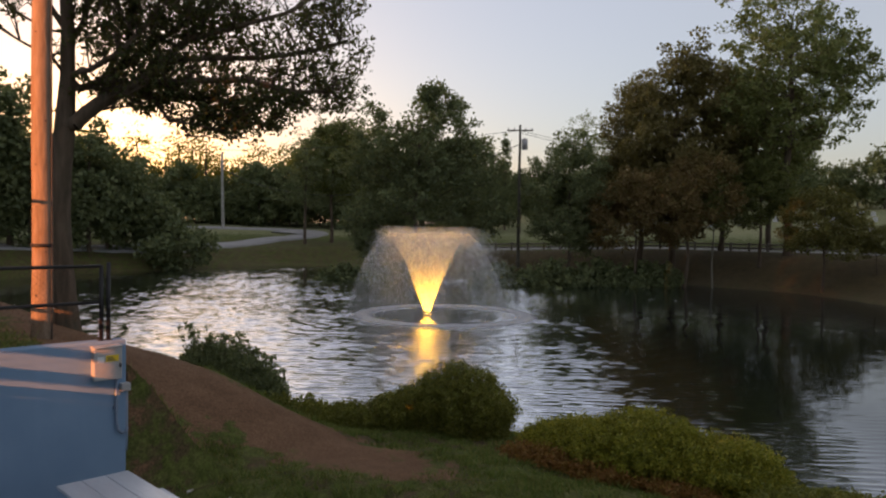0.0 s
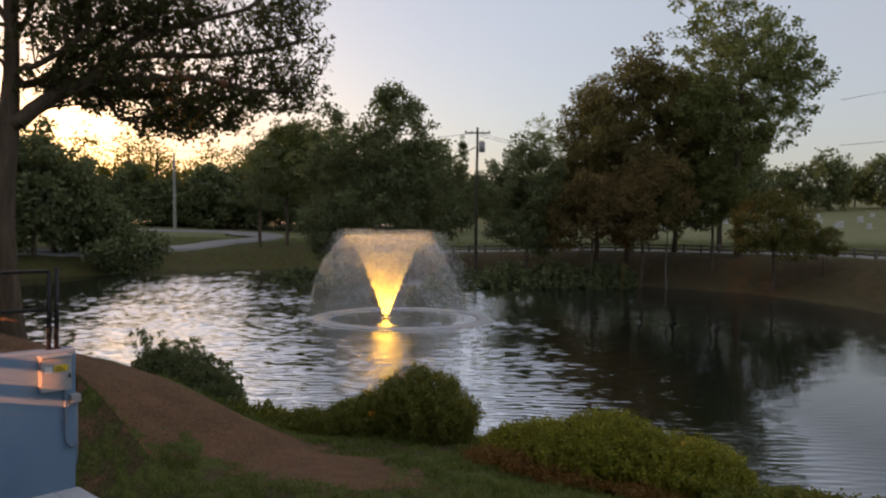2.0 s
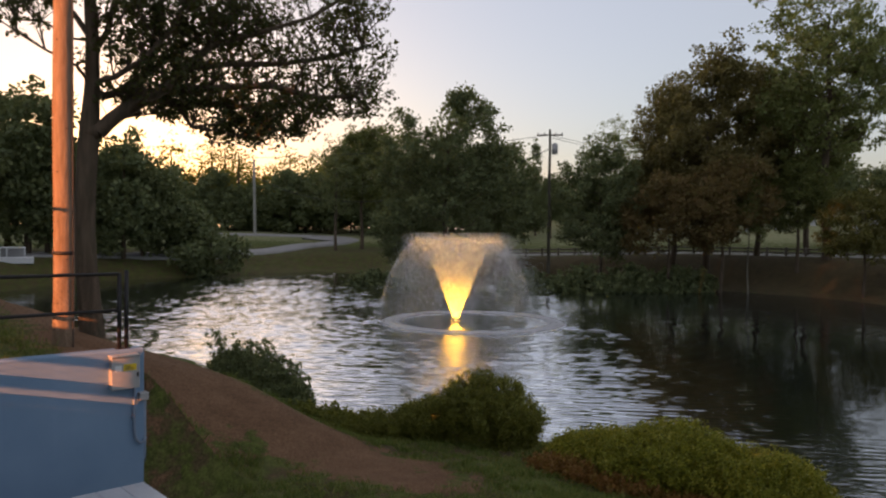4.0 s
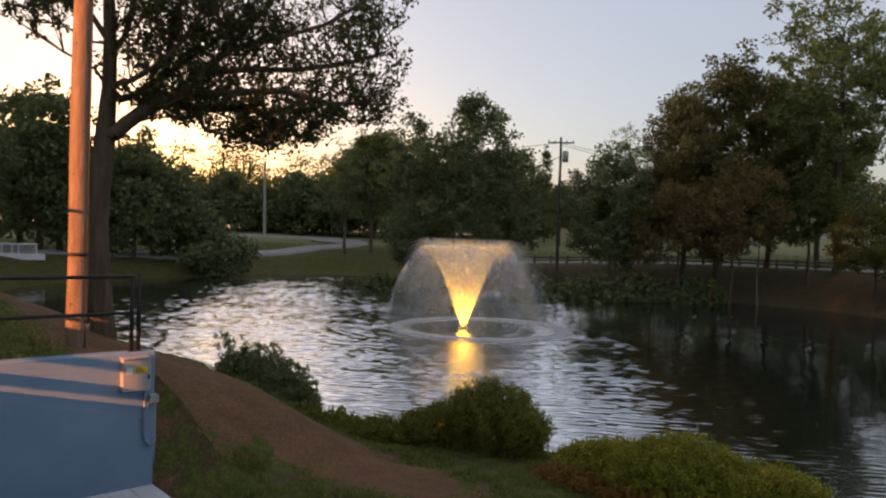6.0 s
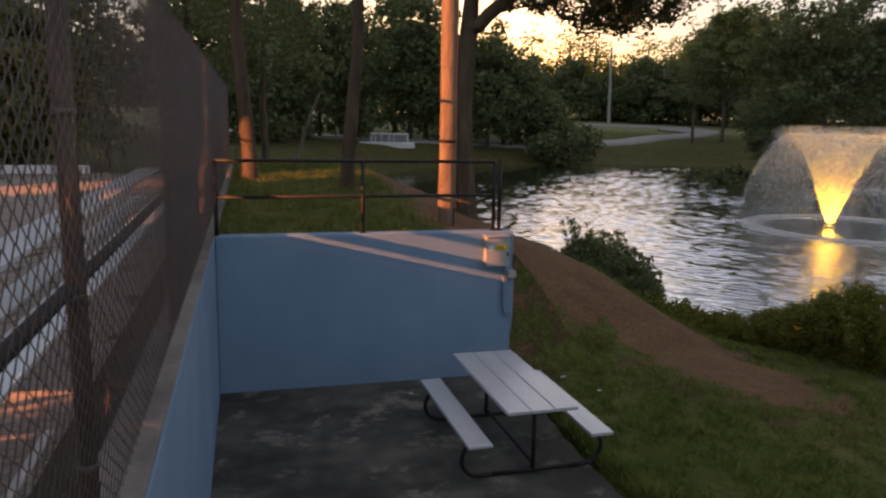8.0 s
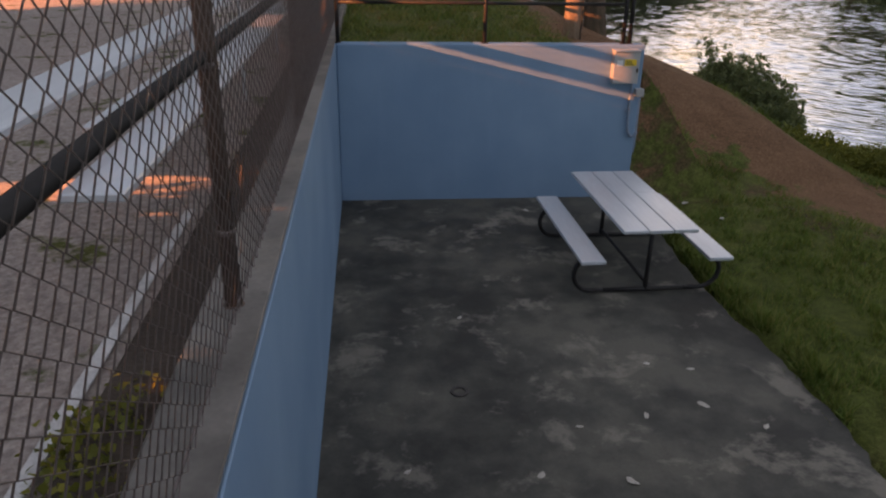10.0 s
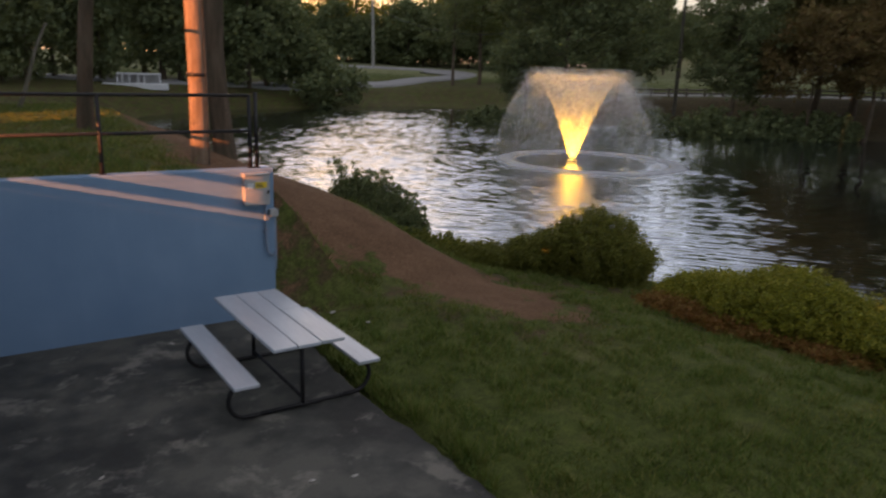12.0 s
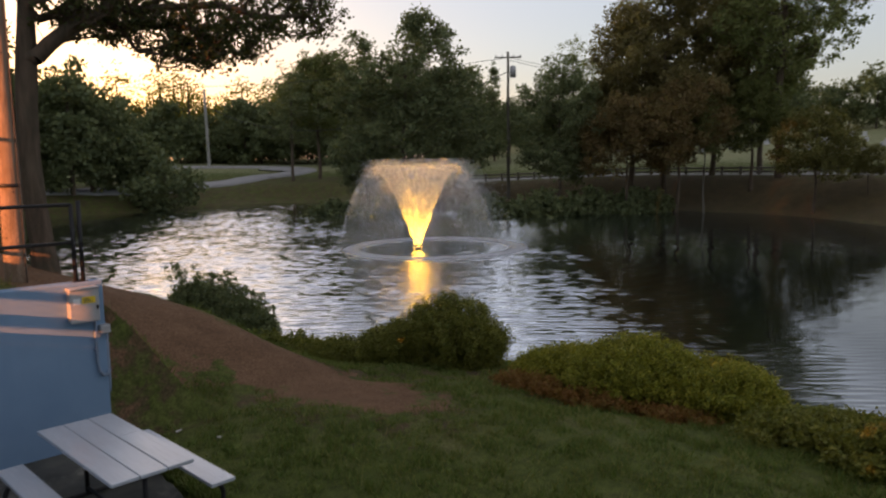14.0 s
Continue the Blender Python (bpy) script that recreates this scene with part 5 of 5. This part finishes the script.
a, z = rs.uniform(0, math.tau, N), 0.22 + 3.95 * rs.uniform(0, 1, N) ** 0.62
r = 0.06 + (0.41 * z + 0.25 * (z / 4.1) ** 4) * rs.uniform(0.1, 1.0, N) ** 0.6 + rs.normal(0, 0.02, N)
drops("rising_jet", np.stack([r * np.cos(a), r * np.sin(a), z + rs.normal(0, 0.05, N)], -1), (0.005, 0.012), "dense rising jet of water")
N = 44000
a, t = rs.uniform(0, math.tau, N), rs.uniform(0, 1, N) ** 1.1 * 0.92
lump = 1 + 0.10 * np.sin(a * 9 + 1.0) + 0.07 * np.sin(a * 23) + rs.normal(0, 0.05, N)
r = (rs.uniform(1.2, 2.3, N) + rs.uniform(1.2, 2.4, N) * t) * lump
z = rs.uniform(3.7, 4.45, N) - 4.905 * t * t
ok = z > 0.03
drift = 1.0 * t ** 1.3
drops("falling_spray", np.stack([r * np.cos(a) + 0.73 * drift, r * np.sin(a) - 0.68 * drift, z], -1)[ok], (0.006, 0.0135), "scattered drops of falling water")

prof = [(1.6, 0.03), (2.8, 0.03), (3.5, 0.04), (3.85, 0.07), (4.05, 0.13), (4.2, 0.13), (4.4, 0.06), (4.65, 0.03)]
v, f, k = lathe(prof, [0.0, 0.06, 0.3, 1.6, 6.0, 6.0, 1.6, 0.0], 120, 0.018, 5)
v = v + np.array((0.62, -0.58, 0.0))
me = np_mesh("foam_ring", v, f, M_FOAM, True)
me.attributes.new("wetness", "FLOAT", "POINT").data.foreach_set("value", k.astype(np.float32))
part("foam_ring", me, None, fo, "pale ring of broken water")

# ---- poles and wires far off ----
lx, ly = 52.0, 99.5
far_pole = utility_pole(lx, ly, ground_z(lx, ly), 14.0, 0.24, 0.17, M_POLE_GREY, "bare grey wooden pole beside the far road")
far_pole.rotation_euler = (0, radians(-1.2), 0)
ux, uy = 50.69, 42.0
uz = ground_z(ux, uy)
up = utility_pole(ux, uy, uz, 12.7, 0.16, 0.10, M_POLE_DARK, "wooden utility pole with a crossarm and a transformer")
H = 12.7 - uz
up.rotation_euler = (0, 0, radians(-48))
part("crossarm", box((-1.15, -0.06, H - 0.55), (1.15, 0.06, H - 0.43), 0.01), M_RAIL_WOOD, up)
for x in (-1.05, -0.5, 0.5, 1.05):
    part("insulator", tube([(x, 0, H - 0.43), (x, 0, H - 0.36), (x, 0, H - 0.26)], [0.03, 0.07, 0.04], 8), M_BOX, up)
part("transformer", join(tube([(0.42, -0.1, H - 2.2), (0.42, -0.1, H - 1.3)], 0.27, 14), tube([(0.42, -0.1, H - 1.3), (0.42, -0.1, H - 1.2)], [0.27, 0.1], 14)), M_BOX, up, "grey transformer can")


def wire(a, b, sag, r=0.02):
    pts = [(a[0] + (b[0] - a[0]) * t, a[1] + (b[1] - a[1]) * t, a[2] + (b[2] - a[2]) * t - sag * 4 * t * (1 - t)) for t in np.linspace(0, 1, 22)]
    ob = new("overhead_wire", bm_mesh("overhead_wire", tube(pts, r, 5), M_CAST))
    return tagged(ob, "thin dark overhead wire between poles", "wire", "overhead wires")


wire((ux, uy, 12.2), (140, 60, 20.0), 2.0)
wire((ux, uy, 12.0), (140, 58, 19.0), 2.2)
wire((ux, uy, 11.0), (lx, ly, 11.5), 4.2, 0.035)
wire((ux, uy, 12.2), (10, 110, 16.0), 3.0)
wire((72, 18, 15.5), (150, -10, 37), 1.0)
wire((72, 18, 11.5), (150, -10, 25), 1.0)


# ---- rail fence along the far road ----
rf = thing("rail_fence", "low weathered wooden rail fence along the far road", "fence")
angles = np.linspace(0, 1, 34)
posts = []
for t in angles:
    h = 47.0 + 41 * t
    d = 40.0
    while d < 120:
        x, y = place(h, d)
        if x > 30 and shore_distance(np.array([x]), np.array([y]))[0] > 9.2 and d > 45:
            break
        d += 0.25
    posts.append((x, y, ground_z(x, y)))
post_me = bm_mesh("post", box((-0.09, -0.09, -0.3), (0.09, 0.09, 0.78), 0.02), M_RAIL_WOOD)
for k, (x, y, z) in enumerate(posts):
    p = part("post", post_me, None, rf)
    p.matrix_world = pose(x, y, z, 0, 0, 30 + k)
for (a, b) in zip(posts, posts[1:]):
    for hh in (0.62, 0.30):
        part("rail", tube([(a[0], a[1], a[2] + hh), (b[0], b[1], b[2] + hh)], 0.075, 6), M_RAIL_WOOD, rf)

# white-topped stands on the far left bank
stand_z = ground_z(*place(10.6, 69.2)) + 0.02
for k, hd in enumerate((9.6, 10.25, 11.3)):
    x, y = place(hd, 69.5)
    st = thing("picnic_stand", "small white-topped stand on the far bank", "stand", (x, y, stand_z + 0.16), -hd, group="white stands on the far bank")
    w = 0.55 if k == 0 else 0.95
    part("roof", box((-w, -0.6, 0.72), (w, 0.6, 0.84), 0.03), M_WHITE, st, "white roof slab")
    part("back_panel", box((-w + 0.05, 0.5, 0.0), (w - 0.05, 0.55, 0.72), 0.01), M_BOX, st)
    for sx in (-1, 1):
        for sy in (-0.5, 0.5):
            part("leg", box((sx * (w - 0.08) - 0.05, sy - 0.05, -0.3), (sx * (w - 0.08) + 0.05, sy + 0.05, 0.72), 0.008), M_WHITE, st)
x, y = place(10.4, 69.1)
dk = thing("dock_slab", "pale concrete slab under white stands", "slab", (x, y, stand_z + 0.06), -11.9)
part("slab", box((-2.6, -1.0, -0.4), (2.6, 1.2, 0.1), 0.04), M_WHITE, dk)

# ---- headstones on the meadow ----
M_STONE = plain("pale_granite", (0.42, 0.42, 0.41), (0.62, 0.61, 0.60), 3.0, 0.7)
bm = box((-0.42, -0.10, 0.14), (0.42, 0.10, 0.95), 0.06, 3)
slab = bm_mesh("slab", bm, M_STONE)
plinth = bm_mesh("plinth", box((-0.55, -0.2, -0.25), (0.55, 0.2, 0.15), 0.02), M_STONE)
rs = np.random.RandomState(19)
for k in range(64):
    h, d = 56.0 + 30.0 * rs.rand() ** 0.8, rs.choice((92, 104, 116, 128)) + rs.uniform(-1.5, 1.5)
    x, y = place(h, d)
    st = thing("headstone", "small pale granite headstone on the meadow", "headstone", (x, y, ground_z(x, y)), -70 + rs.uniform(-12, 12), "headstones on the meadow")
    u = rs.uniform(0.5, 0.95)
    st.scale = (u * rs.uniform(0.8, 1.3), u, u)
    part("slab", slab, None, st)
    part("plinth", plinth, None, st)
